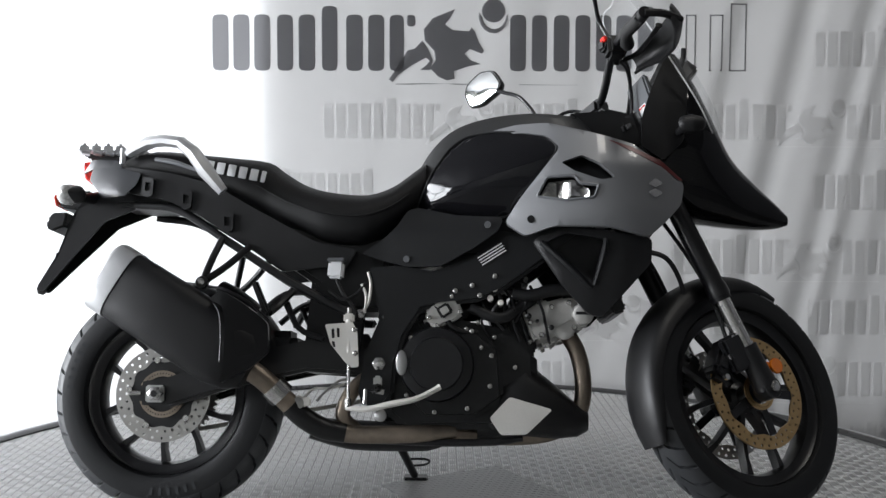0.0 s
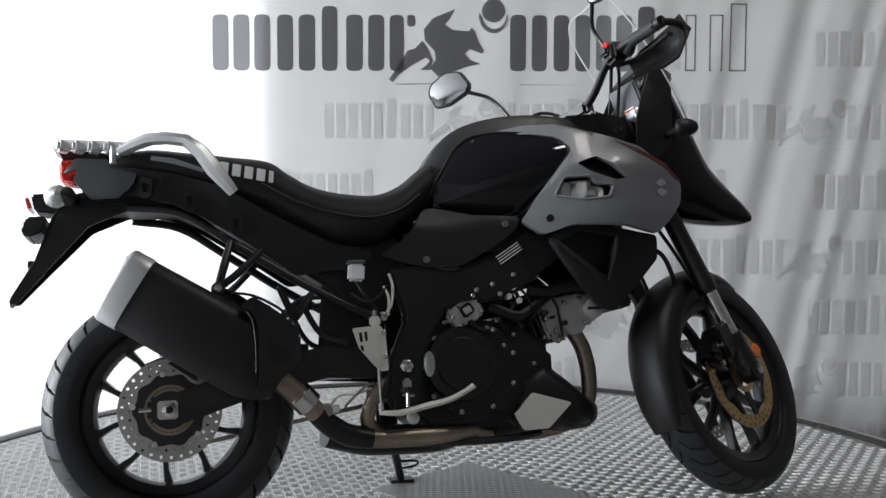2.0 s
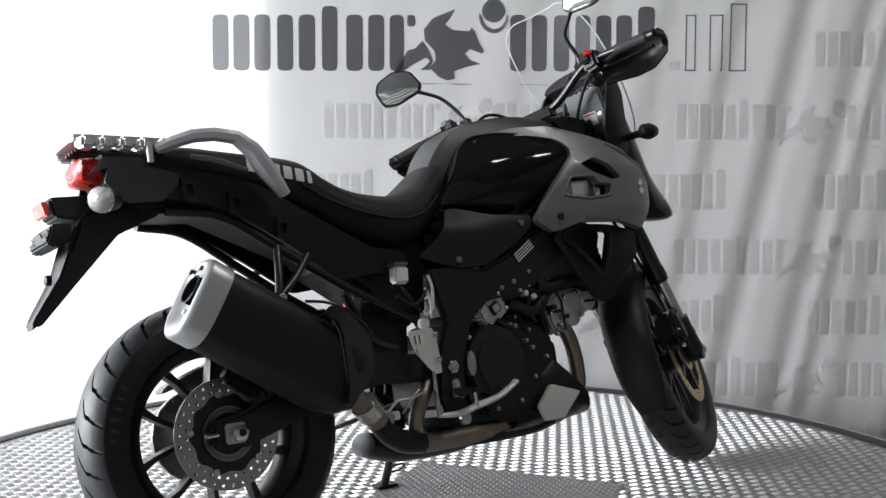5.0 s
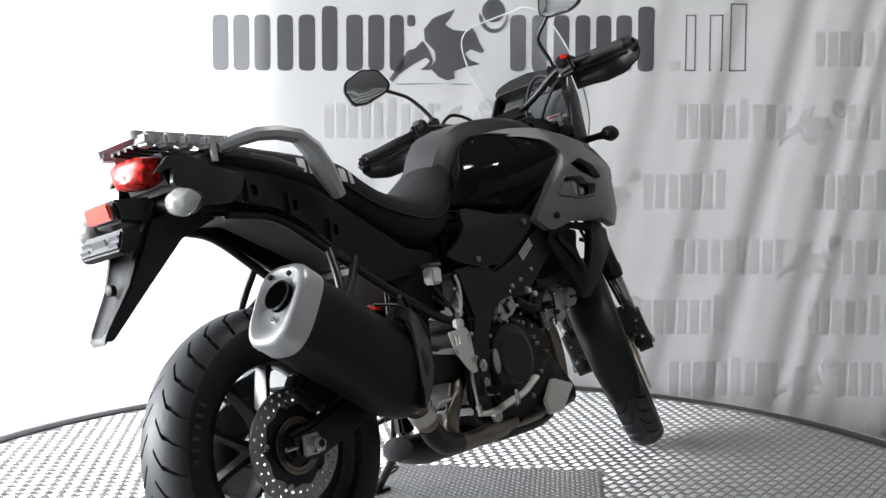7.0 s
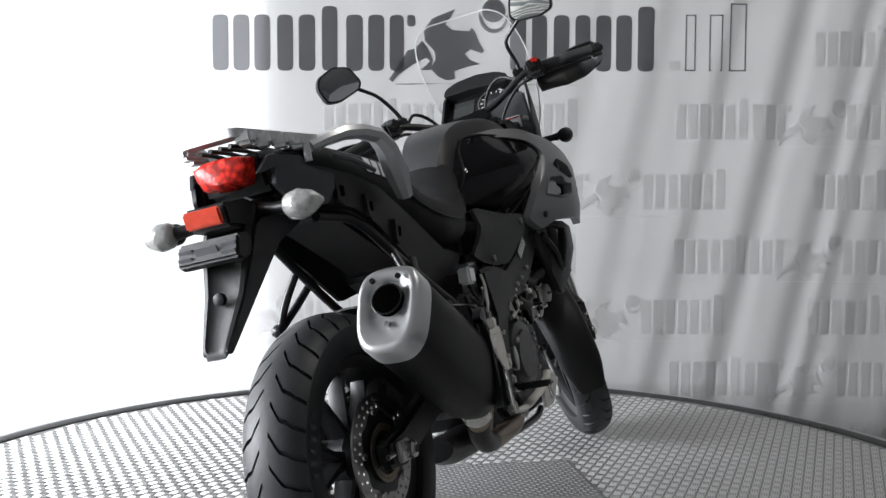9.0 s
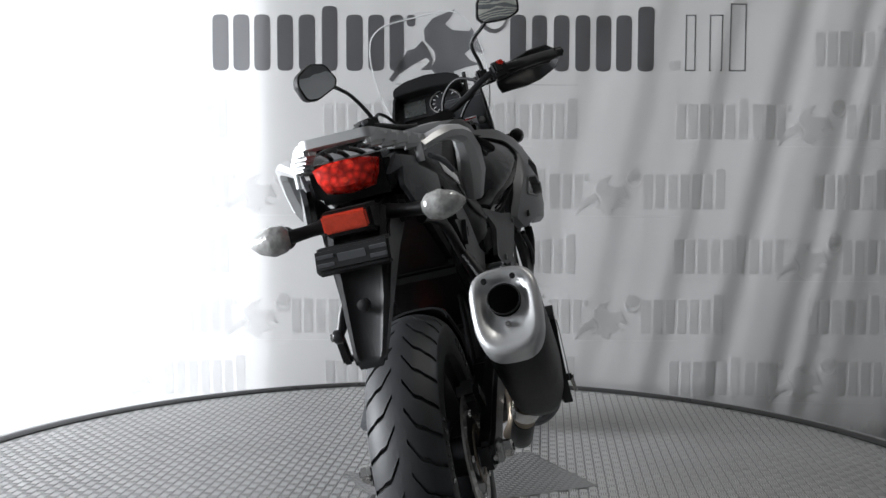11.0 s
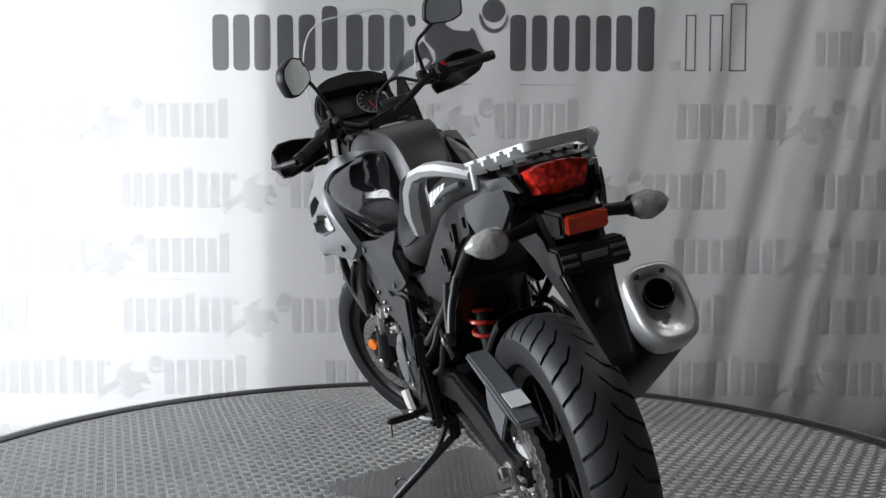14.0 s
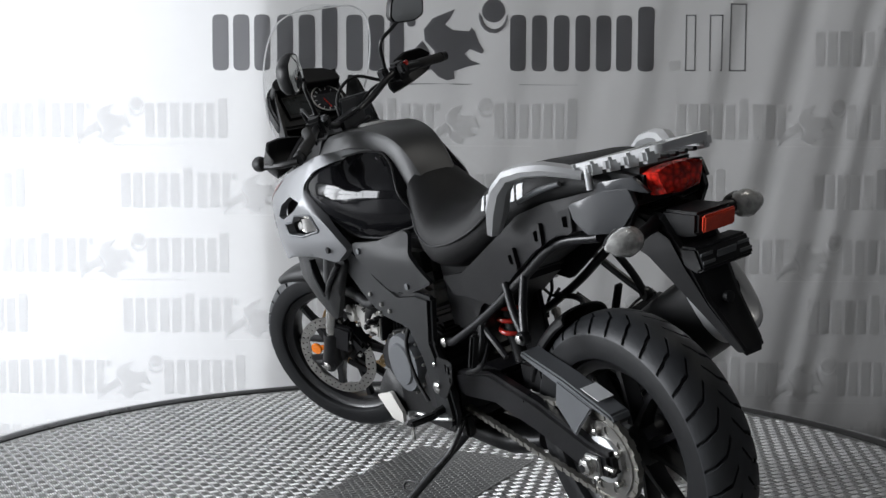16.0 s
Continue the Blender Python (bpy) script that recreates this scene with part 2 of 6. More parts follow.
def round_corners(poly, r=0.012, steps=3):
    out = []
    n = len(poly)
    for i in range(n):
        p, a, b = Vector(poly[i]), Vector(poly[i - 1]), Vector(poly[(i + 1) % n])
        d0, d1 = a - p, b - p
        k = min(r, d0.length * 0.4, d1.length * 0.4)
        s, e = p + d0.normalized() * k, p + d1.normalized() * k
        for j in range(steps + 1):
            t = j / steps
            out.append(tuple((1 - t) ** 2 * s + 2 * t * (1 - t) * p + t * t * e))
    return out


def shell(outline, side, thick, holes=(), step=0.02, r=0.012, edge=0.006):
    """A curved panel over an outline in x and z; side(x, z) gives y. It is thick inwards (towards y = 0) and turned in at its edge."""
    outline = round_corners(outline, r)
    holes = [round_corners(h, r * 0.6) for h in holes]
    loops = [outline, *holes]
    pts, edges = [], []
    for lp in loops:
        k = len(pts)
        pts += [Vector(p) for p in lp]
        edges += [(k + i, k + (i + 1) % len(lp)) for i in range(len(lp))]
    xs, zs = [p[0] for p in outline], [p[1] for p in outline]
    border = [Vector(p) for p in pts]
    x = min(xs) + step / 2
    while x < max(xs):
        z = min(zs) + step / 2
        while z < max(zs):
            if inside((x, z), outline) and not any(inside((x, z), h) for h in holes) and min((Vector((x, z)) - q).length for q in border) > step * 0.45:
                pts.append(Vector((x, z)))
            z += step
        x += step
    v, e, f, *_ = geometry.delaunay_2d_cdt(pts, edges, [], 1, 1e-6)
    bm = bmesh.new()
    vs = [bm.verts.new((p.x, side(p.x, p.y), p.y)) for p in v]
    for tri in f:
        c = sum((v[i] for i in tri), Vector((0, 0))) / 3
        if inside(c, outline) and not any(inside(c, h) for h in holes):
            bm.faces.new([vs[i] for i in tri])
    for q in [q for q in bm.verts if not q.link_faces]:
        bm.verts.remove(q)
    sign = -1 if sum(q.co.y for q in bm.verts) > 0 else 1
    got = bmesh.ops.extrude_face_region(bm, geom=list(bm.faces))
    for q in got["geom"]:
        if isinstance(q, bmesh.types.BMVert):
            q.co.y += sign * thick
    return bm


def mirrored(bm):
    bm.transform(Matrix.Diagonal((1, -1, 1, 1)))
    bmesh.ops.reverse_faces(bm, faces=bm.faces)
    return bm


def lathe_at(c, r, width):
    """A short round boss across y, about the point c."""
    return moved(lathe([(r * 0.9, -width / 2), (r, -width / 2 + 0.003), (r, width / 2 - 0.003), (r * 0.9, width / 2)], 20), Matrix.Translation(c))


def ring_tube(c, axis, r, thick):
    u = axis.cross(Vector((0, 1, 0))).normalized()
    v = axis.cross(u).normalized()
    pts = [c + r * (math.cos(a) * u + math.sin(a) * v) for a in (2 * math.pi * k / 28 for k in range(29))]
    return tube(pts, thick, 8, 1)


def region(outline, step):
    """Triangles that fill an outline in the plane, with a grid of points inside."""
    pts = [Vector(p) for p in outline]
    border = list(pts)
    edges = [(i, (i + 1) % len(pts)) for i in range(len(pts))]
    xs, ys = [p[0] for p in outline], [p[1] for p in outline]
    for i in range(int((max(xs) - min(xs)) / step) + 1):
        for j in range(int((max(ys) - min(ys)) / step) + 1):
            q = Vector((min(xs) + (i + 0.5) * step, min(ys) + (j + 0.5) * step))
            if inside(q, outline) and min((q - b).length for b in border) > step * 0.4:
                pts.append(q)
    v, e, f, *_ = geometry.delaunay_2d_cdt(pts, edges, [], 1, 1e-6)
    return v, [t for t in f if inside(sum((v[i] for i in t), Vector((0, 0))) / 3, outline)]


LAMP_RING = [(-0.066, 0.026), (-0.040, 0.034), (0.0, 0.036), (0.040, 0.034), (0.066, 0.026), (0.060, 0.0), (0.048, -0.024), (0.0, -0.030), (-0.048, -0.024), (-0.060, 0.0)]
BLADE = [(-1, 1), (-0.8, -1), (0.8, -1), (1, 1), (0.8, 1.3), (0.6, 0.6), (-0.6, 0.6), (-0.8, 1.3)]
BELLY = [(math.copysign(abs(math.cos(a)) ** 0.6, math.cos(a)), math.copysign(abs(math.sin(a)) ** 0.7, math.sin(a))) for a in (2 * math.pi * k / 20 for k in range(20))]
MIRROR_RING = [(-0.076, -0.013), (-0.052, 0.040), (0.0, 0.055), (0.060, 0.034), (0.075, 0.004), (0.060, -0.048), (0.016, -0.055), (-0.062, -0.035)]


def mirror_frame(s):
    return Matrix.Translation((1.030, s * 0.328, 1.380)) @ Matrix.Rotation(radians(s * 21), 4, "Z") @ Matrix.Rotation(radians(-8), 4, "Y")


def mirror_shell(s):
    ring = [tuple(p) for p in round_corners([(y * s, z) for y, z in MIRROR_RING], 0.014, 3)]
    rows = [[(x, y * k, z * k) for y, z in ring] for x, k in ((-0.008, 0.98), (-0.010, 1.0), (0.0, 1.03), (0.016, 0.95), (0.030, 0.70), (0.036, 0.3))]
    return moved(loft(rows), mirror_frame(s))


def mirror_glass(s):
    ring = [tuple(p) for p in round_corners([(y * s, z) for y, z in MIRROR_RING], 0.014, 3)]
    return moved(loft([[(x, y * k, z * k) for y, z in ring] for x, k in ((-0.009, 0.91), (-0.0112, 0.91), (-0.0128, 0.66), (-0.0136, 0.34), (-0.0138, 0.05))]), mirror_frame(s))


def rack_frame():
    """The rack's cast outline: a tapering plate with a large opening."""
    out = [(-0.292, 0.058), (-0.285, 0.070), (-0.10, 0.140), (-0.085, 0.130), (-0.085, -0.130), (-0.10, -0.140), (-0.285, -0.070), (-0.292, -0.058)]
    hole = [(-0.262, 0.045), (-0.125, 0.100), (-0.125, -0.100), (-0.262, -0.045)]
    b = bevel(shell(out, lambda x, z: 0.0, 0.018, [hole], 0.03, 0.008), 0.002, 1)
    b.transform(Matrix(((1, 0, 0, 0), (0, 0, 1, 0), (-0.13, 1, 0, 0.978), (0, 0, 0, 1))))
    return b


# ---- the hall ----
def plain(name, x0, x1, y0, y1, z0, z1, material, label, category):
    return thing(name, box(x0, x1, y0, y1, z0, z1, 0), material, label, category, kind="structure")


plain("floor", -7.75, 4.6, -5.35, 2.6, -0.55, -0.4, CONCRETE, "grey concrete floor of the hall", "floor")
plain("ceiling", -7.75, 4.6, -5.35, 2.6, 3.5, 3.65, DARK_WALL, "dark hall ceiling", "ceiling")
plain("wall_south", -7.75, 4.6, -5.35, -5.2, -0.4, 3.5, DARK_WALL, "plain dark wall", "wall")
shutter = tagged(new("roller_shutter"), "closed roller shutter of pale ribbed slats", "roller shutter")
shutter.location = (0, -5.15, -0.4)
for k in range(22):
    part("slat", moved(tube([(-3.6, 0, 0), (3.6, 0, 0)], 0.078, 8, 1, 0.35), Matrix.Translation((0, 0.0, 0.09 + 0.165 * k)) @ Matrix.Rotation(radians(90), 4, "X")), SHUTTER if k % 2 else GREY_PLASTIC, shutter)
plain("wall_east", 4.45, 4.6, -5.2, 2.0, -0.4, 3.5, DARK_WALL, "plain dark wall", "wall")
# back wall, with its window behind the cloth
plain("wall_north", -0.82, 4.45, 1.82, 2.0, -0.4, 3.5, PLASTER, "plain white wall behind the banner", "wall")
plain("wall_north_sill", -4.9, -0.82, 1.80, 2.0, -0.4, -0.32, PLASTER, "white wall below the back window", "wall")
plain("wall_north_lintel", -4.9, -0.82, 1.80, 2.0, 2.6, 3.5, PLASTER, "white wall over the back window", "wall")
plain("wall_north_corner", -7.6, -4.9, 1.80, 2.0, -0.4, 3.5, PLASTER, "white wall beside the back window", "wall")
# window wall on the west
plain("wall_west_sill", -7.75, -7.6, -5.2, 2.0, -0.4, 0.2, PLASTER, "white wall under the shop window", "wall")
plain("wall_west_lintel", -7.75, -7.6, -5.2, 2.0, 3.2, 3.5, PLASTER, "white wall over the shop window", "wall")
plain("wall_west_pier", -7.75, -7.6, -5.2, -3.6, 0.2, 3.2, PLASTER, "white wall beside the shop window", "wall")
plain("wall_west_corner", -7.75, -7.6, 1.2, 2.0, 0.2, 3.2, PLASTER, "white wall beside the shop window", "wall")
window = tagged(new("window_1"), "wide shop window with grey mullions", "window", kind="structure")
window.location = (-7.3, -1.2, 0.2)
for yy in (-2.37, -1.2, 0.0, 1.2, 2.37):
    part("mullion", box(-0.03, 0.03, yy - 0.035, yy + 0.035, 0.003, 2.997, 0.0016), GREY_PLASTIC, window)
for zz in (0.9, 1.9):
    part("transom", box(-0.025, 0.025, -2.335, 2.335, zz - 0.03, zz + 0.03, 0.0016), GREY_PLASTIC, window)
for lamp_x in (0.7, 1.7):
    fitting = tagged(new("ceiling_light"), "square white ceiling lamp, lit", "ceiling light", "ceiling lamps")
    fitting.location = (lamp_x, -0.6, 3.42)
    part("housing", box(-0.19, 0.19, -0.19, 0.19, 0.0, 0.08, 0.008), WHITE_PRINT, fitting)
    part("diffuser", box(-0.165, 0.165, -0.165, 0.165, -0.012, 0.004, 0.004), glow("lit diffuser", (1.0, 0.96, 0.9), 3.0), fitting)


# ---- the banner ----
def drape(x, z):
    """How far the cloth hangs from its plane: flat on the left, in slanting folds on the right."""
    k = min(1.0, max(0.0, (x + 0.75) / 2.2))
    lean_x = x - 0.22 * (z - 0.5)
    a = math.sin(lean_x * 21) * 0.55 + math.sin(lean_x * 9.0 + 1.2) * 0.6 + math.sin(lean_x * 43 + 2) * 0.18
    fold = math.exp(-((lean_x - 1.74) / 0.045) ** 2) + 0.6 * math.exp(-((lean_x - 1.05) / 0.05) ** 2) - 0.7 * math.exp(-((lean_x - 1.40) / 0.06) ** 2)
    return 1.770 - 0.016 * k - 0.0068 * k * a - 0.011 * k * fold


def sheet(x0, x1, z0, z1, lift=0.0, step=0.03):
    bm = bmesh.new()
    nx, nz = max(1, int((x1 - x0) / step)), max(1, int((z1 - z0) / step / 3))
    g = [[bm.verts.new((x0 + (x1 - x0) * i / nx, drape(x0 + (x1 - x0) * i / nx, z0 + (z1 - z0) * j / nz) - lift, z0 + (z1 - z0) * j / nz))
          for j in range(nz + 1)] for i in range(nx + 1)]
    for i in range(nx):
        for j in range(nz):
            bm.faces.new((g[i][j], g[i + 1][j], g[i + 1][j + 1], g[i][j + 1]))
    return bm


banner = tagged(new("banner"), "white cloth banner with rows of grey printed marks", "banner")
part("cloth", sheet(-4.85, 4.4, -0.39, 3.3, 0.0, 0.022), CLOTH, banner, angle=80)


def patch(outline, lift=0.0009, step=0.03):
    """A printed shape on the cloth: an outline in x and z."""
    v, f = region(outline, step)
    bm = bmesh.new()
    vs = [bm.verts.new((p.x, drape(p.x, p.y) - lift, p.y)) for p in v]
    for t in f:
        a, b, c = (v[i] for i in t)
        twice = (b.x - a.x) * (c.y - a.y) - (b.y - a.y) * (c.x - a.x)
        if abs(twice) > 4e-7:
            bm.faces.new([vs[i] for i in (t if twice > 0 else t[::-1])])
    for q in [q for q in bm.verts if not q.link_faces]:
        bm.verts.remove(q)
    return bm


# big dark bars: start and end along the banner, foot and head
Z_FOOT, Z_HEAD, Z_TALL = 1.402, 1.652, 1.690
BIG = [(-1.023, -0.950), (-0.930, -0.856), (-0.836, -0.763), (-0.733, -0.661), (-0.636, -0.562), (-0.532, -0.462),
       (-0.423, -0.348), (-0.324, -0.252), (-0.228, -0.164), (-0.150, -0.112), (0.312, 0.384), (0.410, 0.478), (0.508, 0.578), (0.605, 0.672), (0.698, 0.766), (0.788, 0.858), (0.884, 0.958)]
TALL = (5, 16)
for i, (a, b) in enumerate(BIG):
    top = Z_TALL if i in TALL else Z_HEAD
    foot = 1.60 if i == 9 else Z_FOOT
    part("printed_bar", patch(round_corners([(a, foot), (b, foot), (b, top), (a, top)], 0.026), 0.0009), INK, banner)
part("printed_dot", sheet(1.028, 1.075, 1.405, 1.452, 0.0009), PALE_INK, banner)
for a, b, top in ((1.098, 1.145, 1.655), (1.205, 1.265, 1.655), (1.297, 1.372, 1.705)):   # outlined bars
    t = 0.006
    part("outlined_bar", joined(sheet(a, a + t, 1.405, top, 0.0009), sheet(b - t, b, 1.405, top, 0.0009),
                                sheet(a, b, top - t, top, 0.0009), sheet(a, b, 1.405, 1.405 + t, 0.0009)), INK, banner)


def emblem(x, z, s):
    """The flowing emblem as plain curved shapes: a body, a tail below it, a disc and its crescent."""
    body = [(0.04, 0.325), (-0.06, 0.285), (-0.10, 0.235), (-0.095, 0.185), (-0.052, 0.14), (-0.047, 0.10), (-0.07, 0.062), (-0.034, 0.024), (0.005, 0.008), (0.04, 0.016), (0.036, 0.05),
            (0.095, 0.07), (0.155, 0.082), (0.108, 0.10), (0.084, 0.128), (0.108, 0.148), (0.16, 0.128), (0.172, 0.14), (0.148, 0.18), (0.13, 0.226), (0.115, 0.245), (0.104, 0.228), (0.03, 0.232), (-0.004, 0.258), (0.02, 0.288)]
    tail = [(-0.106, 0.186), (-0.14, 0.15), (-0.172, 0.142), (-0.215, 0.075), (-0.256, 0.012), (-0.238, 0.0), (-0.216, 0.032), (-0.15, 0.078), (-0.09, 0.11), (-0.072, 0.096), (-0.09, 0.074), (-0.116, 0.055), (-0.07, 0.054), (-0.058, 0.10), (-0.08, 0.15)]
    disc = [(0.212 + 0.052 * math.cos(a), 0.318 + 0.052 * math.sin(a)) for a in (2 * math.pi * k / 20 for k in range(20))]
    crescent = [(0.212 + 0.066 * math.cos(a), 0.296 + 0.078 * math.sin(a)) for a in (math.radians(168 + 22 * k) for k in range(10))]
    crescent += [(0.216 + 0.054 * math.cos(a), 0.302 + 0.066 * math.sin(a)) for a in (math.radians(352 - 20 * k) for k in range(9))]
    return [[(x + s * p[0], z + s * p[1]) for p in shape] for shape in (body, tail, disc, crescent)]


for k, shape in enumerate(emblem(0.025, 1.352, 1.0)):
    part("printed_emblem", patch(shape, 0.0028 if k == 3 else 0.0019, 0.03), INK, banner)
part("printed_line", patch([(-0.20, 1.342), (0.62, 1.3405), (0.62, 1.3415), (-0.05, 1.3475), (-0.20, 1.346)], 0.0009), INK, banner)

# rows of small pale marks: left end and foot of each
MARKS = [(-2.10, 1.100), (-0.525, 1.100), (1.062, 1.100), (-3.02, 0.785), (-1.445, 0.785), (0.15, 0.785), (1.69, 0.785),
         (-2.10, 0.490), (-0.525, 0.490), (1.062, 0.490), (-3.02, 0.215), (-1.445, 0.215), (0.15, 0.215), (1.68, 0.215),
         (-2.03, -0.070), (-0.525, -0.070), (1.050, -0.070), (1.68, 1.425), (-3.3, 1.425), (-2.9, -0.37), (-1.445, -0.37), (0.15, -0.37), (1.68, -0.37)]
STEMS = [(0.575 * (a + 1.023), 0.575 * (b - a), i in TALL, i == 9) for i, (a, b) in enumerate(BIG)]
for x, z in MARKS:
    body, tail, disc, crescent = emblem(x + 0.605, z - 0.03, 0.575)
    mark = part("printed_mark", patch(body, 0.0019), PALE_INK, banner, "pale grey printed mark")
    part("tail", patch(tail, 0.0019), PALE_INK, mark)
    part("dot", patch(disc, 0.0019), PALE_INK, mark)
    part("crescent", patch(crescent, 0.0028), PALE_INK, mark)
    part("line", sheet(x + 0.48, x + 0.94, z - 0.034, z - 0.031, 0.0009), PALE_INK, mark)
    for start, width, tall, short in STEMS:
        part("bar", sheet(x + start, x + start + width, z + (0.125 if short else 0.0), z + (0.180 if tall else 0.158), 0.0009), PALE_INK, mark)


# ---- the turntable ----
turntable = tagged(new("turntable"), "round raised turntable of grey metal tread plate with a black edge", "turntable")
RADIUS = 1.665
part("deck", lathe_z([(0.0, -0.06), (RADIUS - 0.004, -0.06), (RADIUS - 0.004, 0.0), (0.0, 0.0)], 160), PLATE, turntable)
# pale ring added for the highlight that runs along the black edge
part("edge_highlight", lathe_z([(RADIUS + 0.013, -0.02), (RADIUS + 0.034, -0.02), (RADIUS + 0.034, 0.010), (RADIUS + 0.013, 0.012)], 160, True), RIM_HIGHLIGHT, turntable, "pale ring for the highlight along the edge")
part("edge_strip", lathe_z([(RADIUS - 0.01, -0.30), (RADIUS + 0.012, -0.30), (RADIUS + 0.012, 0.012), (RADIUS - 0.008, 0.014), (RADIUS - 0.024, 0.004)], 160, True), EDGE, turntable)


def under_plate(x, y):
    p = HATCH_BACK @ Vector((x, y, 0))
    return abs(p.x) < 0.33 and abs(p.y) < 0.21


def lugs(radius, cell, z):
    """Groups of five raised bars, turned by a quarter from cell to cell."""
    verts, faces = [], []
    n = int(radius / cell) + 1
    for i in range(-n, n):
        for j in range(-n, n):
            cx, cy = (i + 0.5) * cell, (j + 0.5) * cell
            if math.hypot(cx, cy) > radius - cell or under_plate(cx, cy):
                continue
            for k in range(4):
                o = (k - 1.5) * cell * 0.235
                hl, hw = cell * 0.43 * (1 - 0.08 * abs(k - 1.5)), cell * 0.075
                ax, ay = (hl, hw) if (i + j) % 2 else (hw, hl)
                px, py = (cx, cy + o) if (i + j) % 2 else (cx + o, cy)
                b = len(verts)
                for s, h in ((1.0, z), (0.35, z + 0.0028)):
                    ex, ey = (0.5 + 0.5 * s, s) if (i + j) % 2 else (s, 0.5 + 0.5 * s)
                    verts += [(px - ax * ex, py - ay * ey, h), (px + ax * ex, py - ay * ey, h), (px + ax * ex, py + ay * ey, h), (px - ax * ex, py + ay * ey, h)]
                faces += [(b + 4, b + 5, b + 6, b + 7)] + [(b + q, b + (q + 1) % 4, b + 4 + (q + 1) % 4, b + 4 + q) for q in range(4)]
    me = bpy.data.meshes.new("raised_tread")
    me.from_pydata(verts, [], faces)
    return me


# the loose plate: its middle, half length, half width and turn
HATCH = Matrix.Translation((0.170, -0.075, 0.0)) @ Matrix.Rotation(radians(119.4), 4, "Z")
HATCH_BACK = HATCH.inverted()
ob = new("raised_tread", lugs(RADIUS - 0.02, 0.029, 0.0))
ob.data.materials.append(LUG)
ob.parent = turntable
ob["kind"] = "stuff"
part("inset_plate", moved(box(-0.33, 0.33, -0.21, 0.21, 0.0, 0.003, 0.001), HATCH), PLATE, turntable, "loose rectangular plate with a finer tread")
verts, faces = [], []
for i in range(44):
    for j in range(28):
        cx, cy = -0.322 + 0.015 * (i + 0.5), -0.208 + 0.015 * (j + 0.5)
        t = radians(45 if (i + j) % 2 else -45)
        c, q = math.cos(t), math.sin(t)
        b = len(verts)
        for h, k in ((0.003, 1.0), (0.0042, 0.6)):
            verts += [(cx + c * a * k - q * w * k, cy + q * a * k + c * w * k, h) for a, w in ((-0.0075, -0.002), (0.0075, -0.002), (0.0075, 0.002), (-0.0075, 0.002))]
        faces += [(b + 4, b + 5, b + 6, b + 7)] + [(b + m, b + (m + 1) % 4, b + 4 + (m + 1) % 4, b + 4 + m) for m in range(4)]
me = bpy.data.meshes.new("fine_tread")
me.from_pydata(verts, [], faces)
me.transform(HATCH)
fine = new("fine_tread", me)
fine.data.materials.append(PLATE)
fine.parent = turntable
fine["kind"] = "stuff"


# ---- the motorcycle: x ahead from the rear axle, y to its left, z up ----
bike = tagged(new("motorcycle"), "grey and black adventure motorcycle leaning on its side stand", "motorcycle")
RAKE = radians(25.3)
STEER = Matrix.Translation((1.664, 0, 0)) @ Matrix.Rotation(radians(31), 4, Vector((-math.sin(RAKE), 0, math.cos(RAKE)))) @ Matrix.Translation((-1.664, 0, 0))
BARS = Matrix.Translation((0.012, -0.022, -0.014)) @ STEER
FORK = Matrix.Translation((0.032, -0.027, 0.0)) @ STEER      # the wheel end of the fork
FRONT_HUB = Matrix.Translation((1.555, 0, 0.329))
REAR_HUB = Matrix.Translation((0, 0, 0.321))


def clamp(v, a=0.0, b=1.0):
    return max(a, min(b, v))


def lerp_rows(rows, x):
    """Straight interpolation in rows of (x, value, ...)."""
    if x <= rows[0][0]:
        return rows[0][1:]
    for p, q in zip(rows, rows[1:]):
        if x <= q[0]:
            t = (x - p[0]) / (q[0] - p[0])
            return tuple(a + (b - a) * t for a, b in zip(p[1:], q[1:]))
    return rows[-1][1:]


# -- wheels --
GROOVE = [(0.0, 0.0), (0.10, 0.0), (0.34, 0.62), (0.48, 0.66), (0.60, 0.80), (1.0, 0.98)]


